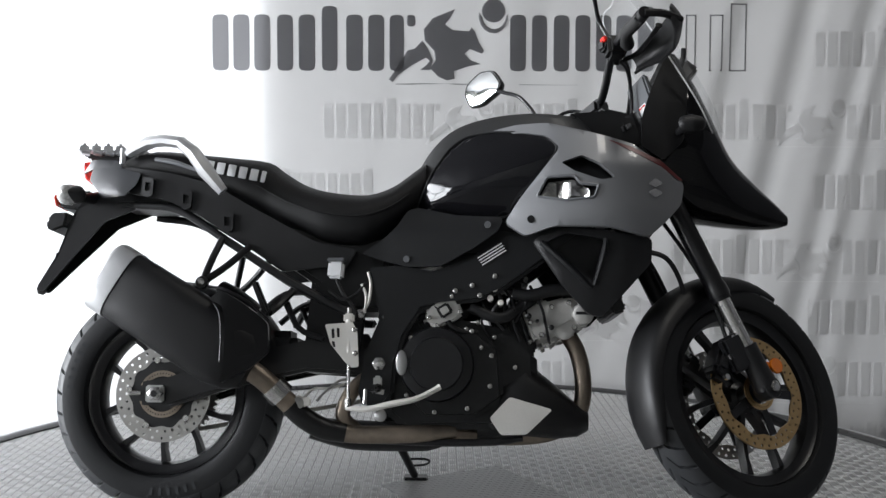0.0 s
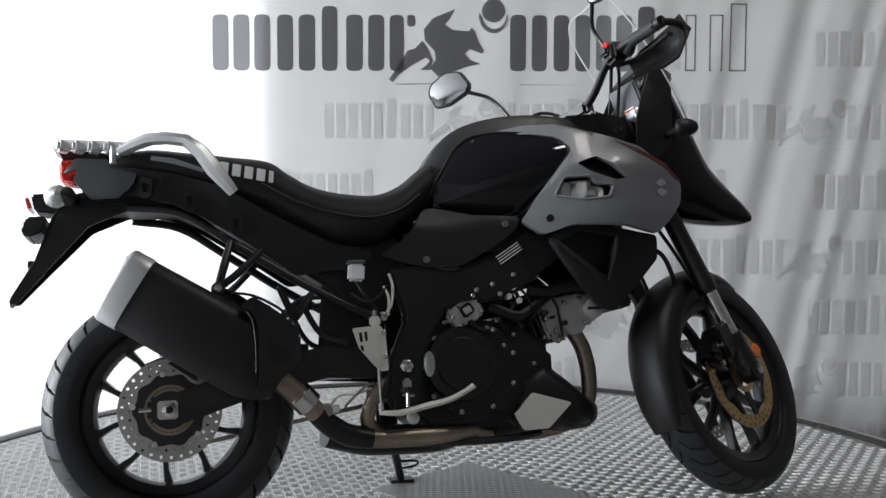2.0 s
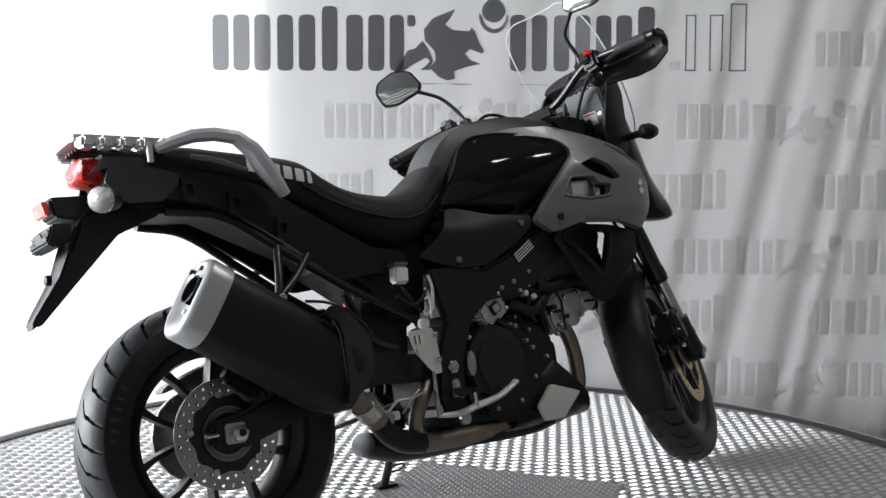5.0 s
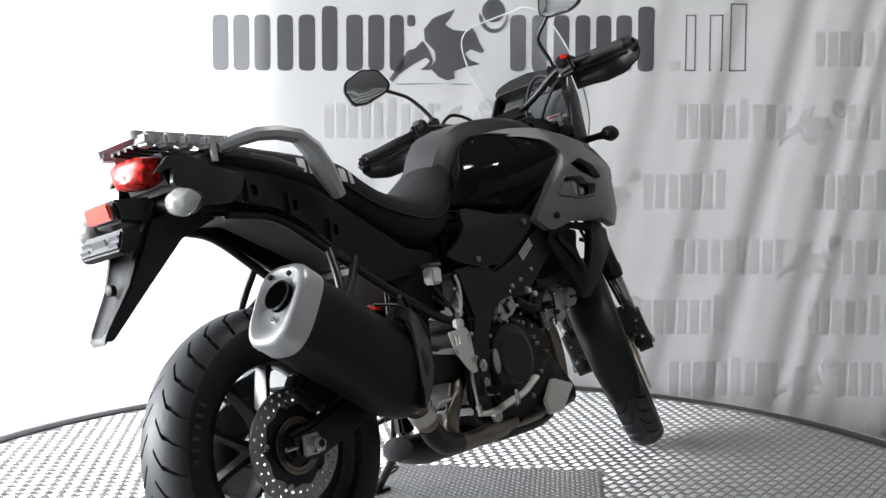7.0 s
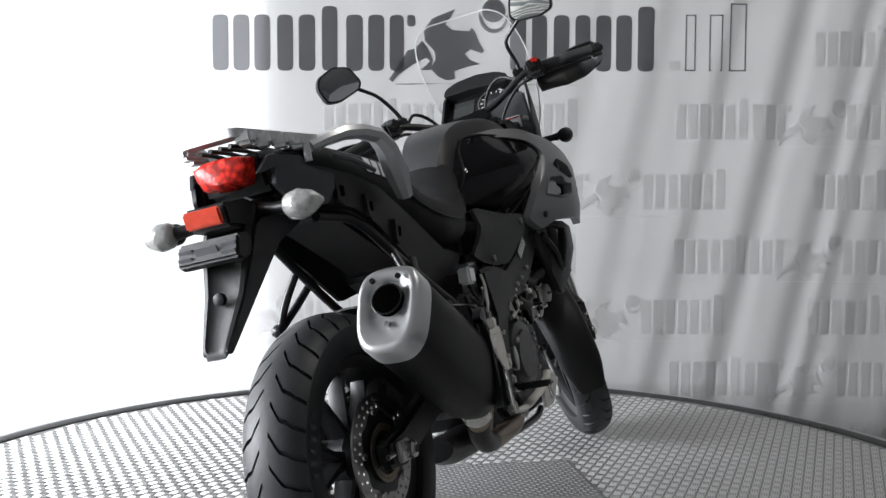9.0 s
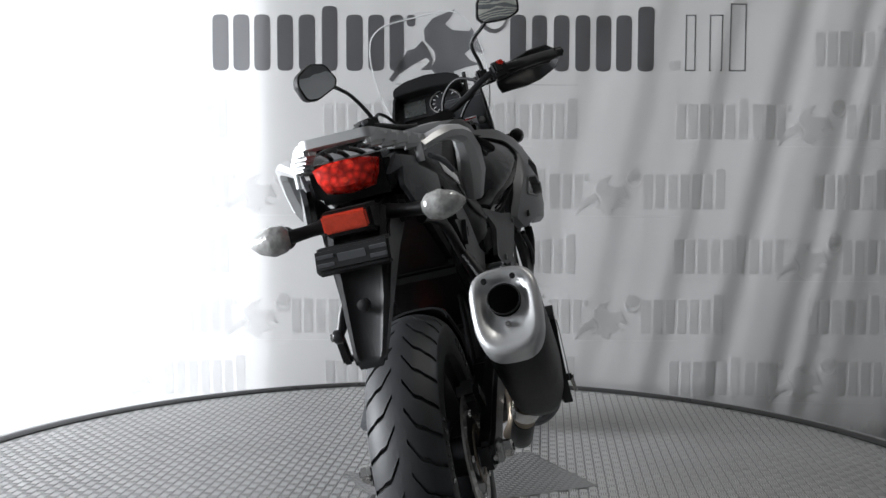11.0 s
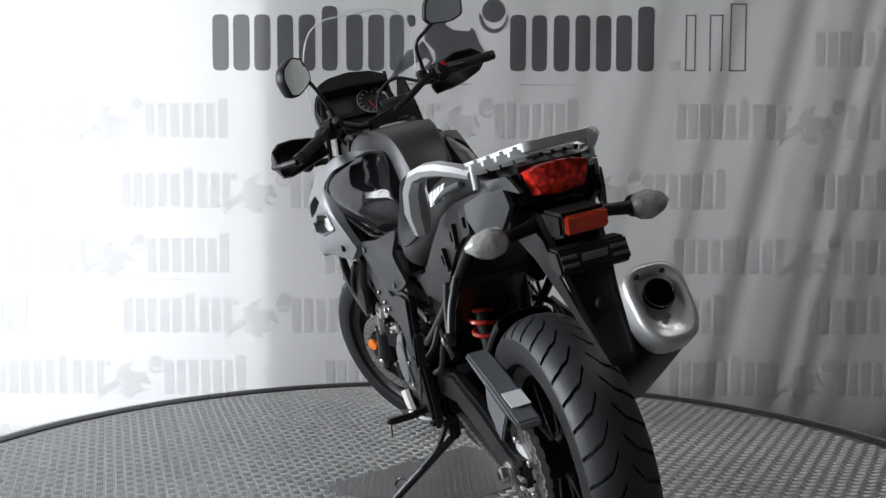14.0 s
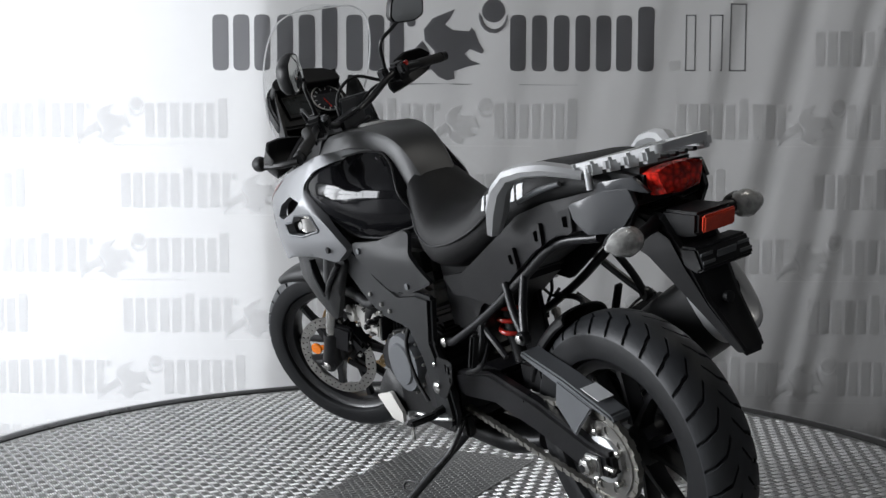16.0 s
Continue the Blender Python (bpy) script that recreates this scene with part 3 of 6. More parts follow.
def tyre(radius, half, rim_r, repeats):
    """A tyre with a rounded crown; on either side grooves run along the middle, bend and sweep out to the shoulder."""
    share = [0.0, 0.006, 0.08, 0.154, 0.16, 0.33, 0.5, 0.506, 0.58, 0.654, 0.66, 0.83]
    across = [0.0, 0.05, 0.10, 0.104, 0.17, 0.24, 0.32, 0.40, 0.45, 0.50, 0.56, 0.62, 0.70, 0.78, 0.86, 0.93, 0.955, 0.96, 1.0]
    side_rows = [(0.55, 1.005), (0.85, 1.0), (1.0, 0.95), (1.06, 0.86), (1.10, 0.72)]
    edge_r = radius - half * 0.508
    rows = [(-1, None, r) for r in reversed(side_rows)] + [(-1, w, None) for w in reversed(across[1:])] + [(1, w, None) for w in across] + [(1, None, r) for r in side_rows]
    verts, faces, kinds = [], [], []
    n, m = repeats * len(share), len(rows)
    for i in range(n):
        ph = share[i % len(share)]
        for side, w, low in rows:
            depth = 0.0
            if w is None:
                r, y, w = edge_r + (rim_r + 0.008 - edge_r) * low[0] / 1.06, half * low[1], 1.0
            else:
                a = w * radians(74)
                r = radius - half * 0.508 * (1 - math.cos(a)) / (1 - math.cos(radians(74)))
                y = half * math.sin(a) / math.sin(radians(74))
                k = ph - (0.5 if side > 0 else 0.0)
                if 0.102 < w < 0.957 and 0.001 < k < 0.159:
                    depth = 0.0105
            turn = 2 * math.pi * ((i // len(share)) + ph + lerp_rows(GROOVE, w)[0]) / repeats
            verts.append(((r - depth) * math.cos(turn), side * y, (r - depth) * math.sin(turn)))
    for i in range(n):
        k = (i + 1) % n
        for j in range(m - 1):
            faces.append((i * m + j, i * m + j + 1, k * m + j + 1, k * m + j))
            kinds.append(1 if rows[j][1] is None or rows[j + 1][1] is None else 0)
    me = bpy.data.meshes.new("tyre")
    me.from_pydata(verts, [], faces)
    bm = bmesh.new()
    bm.from_mesh(me)
    bpy.data.meshes.remove(me)
    bm.faces.ensure_lookup_table()
    for f, kind in zip(bm.faces, kinds):
        f.material_index = kind
    return bm


def drilled(r0, r1, thick, rows, holes, hole_r, lobes=0):
    """A drilled ring, flat across y."""
    def ring(r, n=72, wave=0.0):
        return [((r + wave * math.cos(lobes * a)) * math.cos(a), (r + wave * math.cos(lobes * a)) * math.sin(a)) for a in (2 * math.pi * k / n for k in range(n))]
    loops = [ring(r1), ring(r0, 72, 0.004 if lobes else 0)]
    for q in range(rows):
        rr = r0 + (r1 - r0) * (q + 0.6) / (rows + 0.2)
        for k in range(holes):
            a = 2 * math.pi * (k + q / rows + 0.06 * q) / holes
            loops.append([(rr * math.cos(a) + hole_r * math.cos(b), rr * math.sin(a) + hole_r * math.sin(b)) for b in (2 * math.pi * j / 7 for j in range(7))])
    pts, edges = [], []
    for lp in loops:
        k = len(pts)
        pts += [Vector(p) for p in lp]
        edges += [(k + i, k + (i + 1) % len(lp)) for i in range(len(lp))]
    v, e, f, *_ = geometry.delaunay_2d_cdt(pts, edges, [], 1, 1e-6)
    bm = bmesh.new()
    vs = [bm.verts.new((p.x, -thick / 2, p.y)) for p in v]
    for t in f:
        c = sum((v[i] for i in t), Vector((0, 0))) / 3
        if c.length > r0 - 0.004 and inside(c, loops[0]) and not any(inside(c, lp) for lp in loops[1:]):
            bm.faces.new([vs[i] for i in t])
    for q in [q for q in bm.verts if not q.link_faces]:
        bm.verts.remove(q)
    return thick_y(bm, thick)


def thick_y(bm, by):
    got = bmesh.ops.extrude_face_region(bm, geom=list(bm.faces))
    bmesh.ops.translate(bm, vec=(0, by, 0), verts=[v for v in got["geom"] if isinstance(v, bmesh.types.BMVert)])
    return bm


def rim_bm(r, half):
    return lathe([(r - 0.022, -half * 0.55), (r - 0.004, -half * 0.62), (r + 0.004, -half * 0.74), (r + 0.007, -half * 0.70), (r - 0.010, -half * 0.4), (r - 0.012, half * 0.4),
                  (r + 0.007, half * 0.70), (r + 0.004, half * 0.74), (r - 0.004, half * 0.62), (r - 0.022, half * 0.55), (r - 0.030, half * 0.2), (r - 0.030, -half * 0.2)], 72, True)


def spoke_bm(a, r0, r1, spread, half):
    """One cast spoke, thick at both ends."""
    out = []
    for t in (0, 0.3, 0.7, 1.0):
        r = r0 + (r1 - r0) * t
        w = 0.0075 + 0.0065 * (2 * t - 1) ** 2
        d = half * (0.62 - 0.15 * t)
        ang = a + spread * t
        c = Vector((r * math.cos(ang), 0, r * math.sin(ang)))
        s = Vector((-math.sin(ang), 0, math.cos(ang)))
        out.append([c + s * w * 0.7 + Vector((0, -d * 0.5, 0)), c + s * w + Vector((0, 0, 0)), c + s * w * 0.7 + Vector((0, d * 0.5, 0)),
                    c - s * w * 0.7 + Vector((0, d * 0.5, 0)), c - s * w, c - s * w * 0.7 + Vector((0, -d * 0.5, 0))])
    return loft(out)


def wheel(name, hub, radius, half, rim_r, repeats, hub_half, hub_r, label):
    w = part(name, moved(rim_bm(rim_r, half), hub), SATIN_BLACK, bike, label)
    rubber = part("tyre", moved(tyre(radius, half, rim_r, repeats), hub), RUBBER, w, "black road tyre with curved tread grooves", 30)
    rubber.data.materials.append(SIDEWALL)
    part("hub", moved(lathe([(hub_r * 0.6, -hub_half), (hub_r * 0.75, -hub_half * 0.9), (hub_r * 0.7, -hub_half * 0.4), (hub_r, -hub_half * 0.25), (hub_r, hub_half * 0.25), (hub_r * 0.7, hub_half * 0.4),
                              (hub_r * 0.75, hub_half * 0.9), (hub_r * 0.6, hub_half)], 32), hub), SATIN_BLACK, w)
    for k in range(5):
        for s in (-1, 1):
            a = radians(90 + 14) + 2 * math.pi * k / 5
            part("spoke", moved(spoke_bm(a + s * 0.16, hub_r * 0.9, rim_r - 0.02, s * 0.20, half), hub), SATIN_BLACK, w)
    return w


rear = wheel("rear_wheel", REAR_HUB, 0.321, 0.075, 0.214, 32, 0.075, 0.058, "black ten-spoke cast rear wheel")
for group_turn in (35, 150, 265):
    for k in range(6):
        a = radians(group_turn + 5.2 * k)
        part("printed_bar", moved(box(-0.010, 0.010, -0.0015, 0.0015, -0.0045, 0.0045, 0.0005), REAR_HUB @ Matrix.Rotation(-a, 4, "Y") @ Matrix.Translation((0.262, -0.0752, 0))), FACET, rear, "grey raised sidewall mark")
part("brake_disc", moved(drilled(0.090, 0.130, 0.005, 2, 30, 0.0042, 10), REAR_HUB @ Matrix.Translation((0, -0.085, 0))), DISC_STEEL, rear, "drilled steel brake disc")
part("disc_carrier", moved(lathe([(0.06, -0.075), (0.097, -0.080), (0.097, -0.086), (0.055, -0.088)], 40), REAR_HUB), SATIN_BLACK, rear)
part("sensor_ring", moved(drilled(0.048, 0.064, 0.003, 1, 44, 0.0022), REAR_HUB @ Matrix.Translation((0, -0.094, 0))), HEADER, rear, "slotted bronze-coloured sensor ring")
for k in range(5):
    a = 2 * math.pi * k / 5 + 0.5
    part("disc_bolt", moved(lathe([(0.009, -0.091), (0.008, -0.096)], 10), REAR_HUB @ Matrix.Translation((0.093 * math.cos(a), 0, 0.093 * math.sin(a)))), STEEL, rear)


def gear(r, teeth, thick, y):
    ring = []
    for k in range(teeth * 4):
        rr = r + (0.0 if k % 4 in (0, 3) else 0.008)
        a = 2 * math.pi * k / (teeth * 4)
        ring.append((rr * math.cos(a), rr * math.sin(a)))
    return slab(ring, y, y + thick, 0)


part("sprocket", moved(joined(gear(0.100, 41, 0.006, 0.098), moved(drilled(0.060, 0.092, 0.004, 1, 10, 0.010, 5), Matrix.Translation((0, 0.1065, 0)))), REAR_HUB), DISC_STEEL, rear, "toothed steel chain sprocket")
part("sprocket_carrier", moved(lathe([(0.058, 0.104), (0.056, 0.114), (0.045, 0.118), (0.03, 0.122)], 40), REAR_HUB), SILVER, rear)
for k in range(5):
    a = 2 * math.pi * k / 5 + 0.2
    part("sprocket_bolt", moved(lathe([(0.009, 0.108), (0.009, 0.122), (0.006, 0.124)], 8), REAR_HUB @ Matrix.Translation((0.066 * math.cos(a), 0, 0.066 * math.sin(a)))), STEEL, rear)

front = wheel("front_wheel", FORK @ FRONT_HUB, 0.329, 0.056, 0.240, 34, 0.065, 0.045, "black ten-spoke cast front wheel")
# both discs are steel; the right one has a warm reflection painted in
for y in (-0.072, 0.072):
    part("brake_disc", moved(drilled(0.118, 0.155, 0.005, 2, 36, 0.0042, 10), FORK @ FRONT_HUB @ Matrix.Translation((0, y, 0))), WARM_LIT_METAL if y < 0 else DISC_STEEL, front, "drilled steel brake disc")
    part("disc_carrier", moved(joined(*[slab([(0.045 * math.cos(a - 0.25), 0.045 * math.sin(a - 0.25)), (0.12 * math.cos(a - 0.10), 0.12 * math.sin(a - 0.10)),
                                             (0.12 * math.cos(a + 0.10), 0.12 * math.sin(a + 0.10)), (0.045 * math.cos(a + 0.25), 0.045 * math.sin(a + 0.25))], y - 0.003, y + 0.003, 0.001)
                                        for a in (2 * math.pi * k / 5 for k in range(5))]), FORK @ FRONT_HUB), SATIN_BLACK, front)

part("sensor_ring", moved(drilled(0.034, 0.050, 0.003, 1, 36, 0.002), FORK @ FRONT_HUB @ Matrix.Translation((0, -0.080, 0))), WARM_LIT_METAL, front, "slotted brass-coloured sensor ring")

# -- fork --
UP = Vector((-math.sin(RAKE), 0, math.cos(RAKE)))
fork = part("fork", moved(joined(block((0.10, 0.27, 0.035), Matrix.Translation(Vector((1.555, 0, 0.329)) + UP * 0.60) @ Matrix.Rotation(-RAKE, 4, "Y"), 0.008),
                                 block((0.10, 0.26, 0.03), Matrix.Translation(Vector((1.555, 0, 0.329)) + UP * 0.80) @ Matrix.Rotation(-RAKE, 4, "Y"), 0.008)), FORK), SATIN_BLACK, bike, "black upside-down fork")
for s in (-1, 1):
    base = Vector((1.555, s * 0.112, 0.329))
    part("fork_tube", moved(tube([base + UP * 0.275, base + UP * 0.30, base + UP * 0.31, base + UP * 0.83], [0.030, 0.030, 0.027, 0.027], 20, 1), FORK), SATIN_BLACK, fork, "satin black fork tube")
    part("stanchion", moved(rod(base + UP * 0.10, base + UP * 0.285, 0.0215, 20), FORK), STEEL, fork, "bright steel fork stanchion")
    part("dust_seal", moved(rod(base + UP * 0.262, base + UP * 0.278, 0.0275, 20), FORK), BLACK_PLASTIC, fork)
    part("axle_carrier", moved(joined(tube([base + UP * 0.125, base + UP * 0.06, base], [0.030, 0.030, 0.034], 16, 1), lathe_at(base, 0.030, 0.05),
                                      block((0.07, 0.03, 0.10), Matrix.Translation(base + UP * 0.10 + Vector((-0.05, 0, 0))) @ Matrix.Rotation(-RAKE, 4, "Y"), 0.008)), FORK), SATIN_BLACK, fork)
    part("axle_nut", moved(moved(lathe([(0.016, -0.034), (0.016, 0.034), (0.010, 0.038)] if s > 0 else [(0.010, -0.038), (0.016, -0.034), (0.016, 0.034)], 6), Matrix.Translation(base)), FORK), STEEL, fork)
    caliper = part("brake_caliper", moved(joined(block((0.055, 0.060, 0.125), Matrix.Translation(base + Vector((-0.115, -s * 0.036, 0.075))) @ Matrix.Rotation(0.45, 4, "Y"), 0.014),
                                                 block((0.04, 0.072, 0.075), Matrix.Translation(base + Vector((-0.125, -s * 0.036, 0.075))) @ Matrix.Rotation(0.45, 4, "Y"), 0.010)), FORK), SATIN_BLACK, fork, "black four-piston brake caliper")
    for q in (0.02, 0.075, 0.13):
        part("caliper_bolt", moved(rod(base + Vector((-0.145 + q * 0.35, s * 0.0, q)), base + Vector((-0.145 + q * 0.35, s * 0.010, q)), 0.008, 8), FORK), STEEL, caliper)
    part("reflector", moved(joined(lathe_at(base + UP * 0.070 + Vector((0.062, s * 0.012, 0)), 0.022, 0.010), block((0.03, 0.006, 0.02), Matrix.Translation(base + UP * 0.070 + Vector((0.035, s * 0.008, 0))), 0.002)), FORK), AMBER, fork, "round amber side reflector")
    part("brake_hose", moved(tube([base + Vector((-0.10, -s * 0.02, 0.14)), base + Vector((-0.12, -s * 0.03, 0.25)), base + Vector((-0.17, -s * 0.04, 0.36)), base + UP * 0.55 + Vector((-0.03, -s * 0.05, 0))], 0.0055, 8), FORK), BLACK_PLASTIC, fork)


# -- front mudguard --
def guard_arc(a0, a1, r, rows, centre):
    """A gutter-shaped mudguard round a wheel, thin, with turned-down sides. rows: (share, half width, depth)."""
    rings = []
    for i in range(25):
        t = i / 24
        a = radians(a0 + (a1 - a0) * t)
        hw, dep = lerp_rows(rows, t)
        d = Vector((math.cos(a), 0, math.sin(a)))
        ring = []
        for j in range(13):
            v = -1 + 2 * j / 12
            ring.append(centre + d * (r - dep * abs(v) ** 2.4) + Vector((0, hw * math.sin(v * math.pi / 2), 0)))
        for j in range(12, -1, -1):
            v = -1 + 2 * j / 12
            ring.append(centre + d * (r - 0.005 - dep * abs(v) ** 2.4) + Vector((0, hw * 0.94 * math.sin(v * math.pi / 2), 0)))
        rings.append(ring)
    return loft(rings)


part("front_mudguard", moved(guard_arc(62, 206, 0.349, [(0, 0.035, 0.02), (0.1, 0.056, 0.04), (0.3, 0.074, 0.06), (0.5, 0.078, 0.055), (0.65, 0.076, 0.045), (0.9, 0.068, 0.034), (1, 0.045, 0.014)], Vector((1.555, 0, 0.329))), FORK),
     BLACK_PLASTIC, bike, "matt black front mudguard", 50)

# -- tank --
TANK = [(0.690, 0.960, 0.072, 0.80), (0.725, 1.016, 0.082, 0.79), (0.775, 1.066, 0.092, 0.78), (0.84, 1.096, 0.104, 0.77), (0.93, 1.112, 0.126, 0.76), (1.03, 1.114, 0.146, 0.76), (1.14, 1.102, 0.150, 0.78),
        (1.24, 1.088, 0.128, 0.82), (1.32, 1.05, 0.105, 0.86)]
FLANK = [(0.69, 0.090), (0.73, 0.122), (0.78, 0.156), (0.84, 0.190), (0.90, 0.216), (0.96, 0.238), (1.02, 0.256), (1.08, 0.270), (1.2, 0.272)]


def section(x, zt, hw, zb, n=28, p=0.55):
    ring = []
    for k in range(n):
        a = 2 * math.pi * k / n
        c, s = math.cos(a), math.sin(a)
        zz = (zt + zb) / 2 + (zt - zb) / 2 * math.copysign(abs(s) ** p, s)
        yy = hw * math.copysign(abs(c) ** p, c) * (1.0 - 0.30 * clamp((zz - zb - 0.6 * (zt - zb)) / (0.4 * (zt - zb))) ** 1.5)
        ring.append((x, yy, zz))
    return ring


def dense(rows, n):
    x0, x1 = rows[0][0], rows[-1][0]
    pts = smooth_line([(r[0], r[1], r[2]) for r in rows], 4)
    low = smooth_line([(r[0], r[3], 0) for r in rows], 4)
    return [(p.x, p.y, p.z, q.y) for p, q in zip(pts, low)]


def tank_ring(x, zt, hw, zb):
    """Flat along the top, with a chamfered shoulder and an upright flank."""
    half = [(0.0, zt), (0.40 * hw, zt - 0.001), (0.72 * hw, zt - 0.005), (0.80 * hw, zt - 0.018), (0.93 * hw, zt - 0.4 * (zt - zb) * 0.55), (hw, zt - 0.50 * (zt - zb)), (0.96 * hw, zb + 0.10 * (zt - zb)), (0.75 * hw, zb)]
    return [(x, y, z) for y, z in half] + [(x, -y, z) for y, z in half[:0:-1]]


tank = part("fuel_tank", loft([tank_ring(*r) for r in dense(TANK, 4)]), TANK_GREY, bike, "dark grey fuel tank", 24)


def panel_side(x, z):
    """The gloss panel's flank: it bulges, leans in at the top and is folded in along a crease near its lower edge."""
    crease = 0.850 + 0.34 * max(0.0, x - 0.74)
    return -(lerp_rows(FLANK, x)[0] - 0.092 * clamp((z - 0.87) / 0.18) ** 1.7 - 0.012 * clamp((0.95 - z) / 0.15) ** 2 + 0.010 * math.exp(-((z - 0.955 - 0.2 * (x - 0.85)) / 0.035) ** 2)) + 0.55 * max(0.0, crease - z)


PANEL = [(0.686, 0.838), (0.728, 0.930), (0.778, 1.010), (0.824, 1.045), (0.895, 1.052), (0.987, 1.040), (1.045, 1.018), (1.072, 0.975), (1.00, 0.872), (0.945, 0.805), (0.85, 0.800), (0.76, 0.820)]
for s in (0, 1):
    b = shell(PANEL, panel_side, 0.045, step=0.014, r=0.02)
    part("side_panel", mirrored(b) if s else b, GLOSS_BLACK, tank, "gloss black tank side panel", 60)
    rim = [(x, panel_side(x, z) - 0.001, z) for x, z in round_corners(PANEL, 0.02, 3)]
    b = tube(rim + rim[:1], 0.0032, 6, 1)
    part("panel_trim", mirrored(b) if s else b, BLACK_PLASTIC, tank)
part("filler_cap", moved(lathe_z([(0.045, 0.0), (0.045, 0.010), (0.036, 0.014), (0.0, 0.015)], 28), Matrix.Translation((1.03, 0, 1.106))), ALLOY, tank, "round alloy filler cap")


# -- shrouds --
def shroud_side(x, z):
    k = clamp((x - 0.90) / 0.52)
    return -(0.200 + 0.088 * math.sin(math.pi * k ** 1.15) ** 0.8 - 0.038 * clamp((1.06 - x) / 0.22) * clamp((z - 0.90) / 0.10) - 0.48 * max(0.0, z - 0.925) - 0.22 * max(0.0, 0.80 - z))


SHROUD = [(0.82, 1.022), (0.879, 1.055), (0.96, 1.065), (1.04, 1.058), (1.149, 1.022), (1.268, 0.985), (1.405, 0.885), (1.395, 0.828), (1.353, 0.780), (1.305, 0.738), (1.198, 0.760), (1.058, 0.764), (0.984, 0.741), (0.930, 0.780), (0.970, 0.841),
          (1.075, 0.975), (1.045, 1.016), (0.985, 1.034), (0.90, 1.044), (0.84, 1.036)]
VENT = [(1.013, 0.842), (1.040, 0.893), (1.110, 0.893), (1.125, 0.872), (1.172, 0.868), (1.160, 0.834), (1.088, 0.828)]
SLOT = [(1.075, 0.930), (1.130, 0.950), (1.175, 0.925), (1.216, 0.888), (1.180, 0.880), (1.108, 0.906)]
for s in (0, 1):
    b = shell(SHROUD, shroud_side, 0.024, [VENT, SLOT], 0.017, 0.014)
    sh = part("side_shroud", mirrored(b) if s else b, GREY_PAINT, bike, "matt grey side shroud with two air openings", 50)
    b = shell([(0.96, 0.79), (1.00, 0.90), (1.08, 0.965), (1.24, 0.95), (1.26, 0.88), (1.20, 0.80)], lambda x, z: shroud_side(x, z) + 0.040, 0.010, step=0.04)
    part("shroud_liner", mirrored(b) if s else b, SATIN_BLACK, sh)
    b = shell([(1.022, 0.846), (1.046, 0.884), (1.115, 0.884), (1.15, 0.862), (1.150, 0.840), (1.088, 0.836)], lambda x, z: shroud_side(x, z) + 0.026 + 0.01 * math.sin(x * 90), 0.006, step=0.012, r=0.006)
    part("vent_insert", mirrored(b) if s else b, STEEL, sh, "bright folded vent insert")
    rim = [(x, shroud_side(x, z) - 0.0005, z) for x, z in round_corners(VENT, 0.008, 3)]
    b = tube(rim + rim[:1], 0.004, 6, 1)
    part("vent_lip", mirrored(b) if s else b, GREY_PLASTIC, sh)
    b = shell([(1.20, 0.996), (1.26, 0.977), (1.34, 0.940), (1.402, 0.892), (1.386, 0.894), (1.31, 0.938), (1.25, 0.968)], lambda x, z: shroud_side(x, z) - 0.002, 0.002, step=0.02, r=0.004)
    part("stripe", mirrored(b) if s else b, RED_PRINT, sh, "dark red printed stripe")
    for p in ([(1.300, 0.873), (1.322, 0.890), (1.343, 0.878), (1.321, 0.866)], [(1.300, 0.850), (1.320, 0.863), (1.343, 0.853), (1.322, 0.838)]):
        b = shell(p, lambda x, z: shroud_side(x, z) - 0.0025, 0.003, step=0.01, r=0.004)
        part("badge", mirrored(b) if s else b, STEEL, sh, "small chrome badge")
    x, z = 0.998, 0.783
    b = moved(lathe([(0.010, -0.004), (0.010, 0.004)], 16), Matrix.Translation((x, shroud_side(x, z) - 0.001, z)))
    part("fastener", mirrored(b) if s else b, BLACK_PLASTIC, sh)

# -- nose fairing with its beak --
NOSE = [(1.315, 1.085, 0.120, 0.90), (1.37, 1.19, 0.150, 0.86), (1.42, 1.255, 0.152, 0.832), (1.46, 1.245, 0.148, 0.818), (1.51, 1.145, 0.132, 0.812), (1.57, 1.010, 0.105, 0.805), (1.64, 0.930, 0.070, 0.800), (1.70, 0.872, 0.042, 0.803), (1.732, 0.840, 0.018, 0.812)]


def nose_ring(x, zt, hw, zb, n=24):
    ring = []
    for k in range(n):
        a = 2 * math.pi * k / n
        c, s = math.cos(a), math.sin(a)
        zz = (zt + zb) / 2 + (zt - zb) / 2 * math.copysign(abs(s) ** 0.7, s)
        t = (zz - zb) / (zt - zb)
        ring.append((x, hw * math.copysign(abs(c) ** 0.7, c) * (0.72 + 0.6 * t - 0.72 * t * t), zz))
    return ring


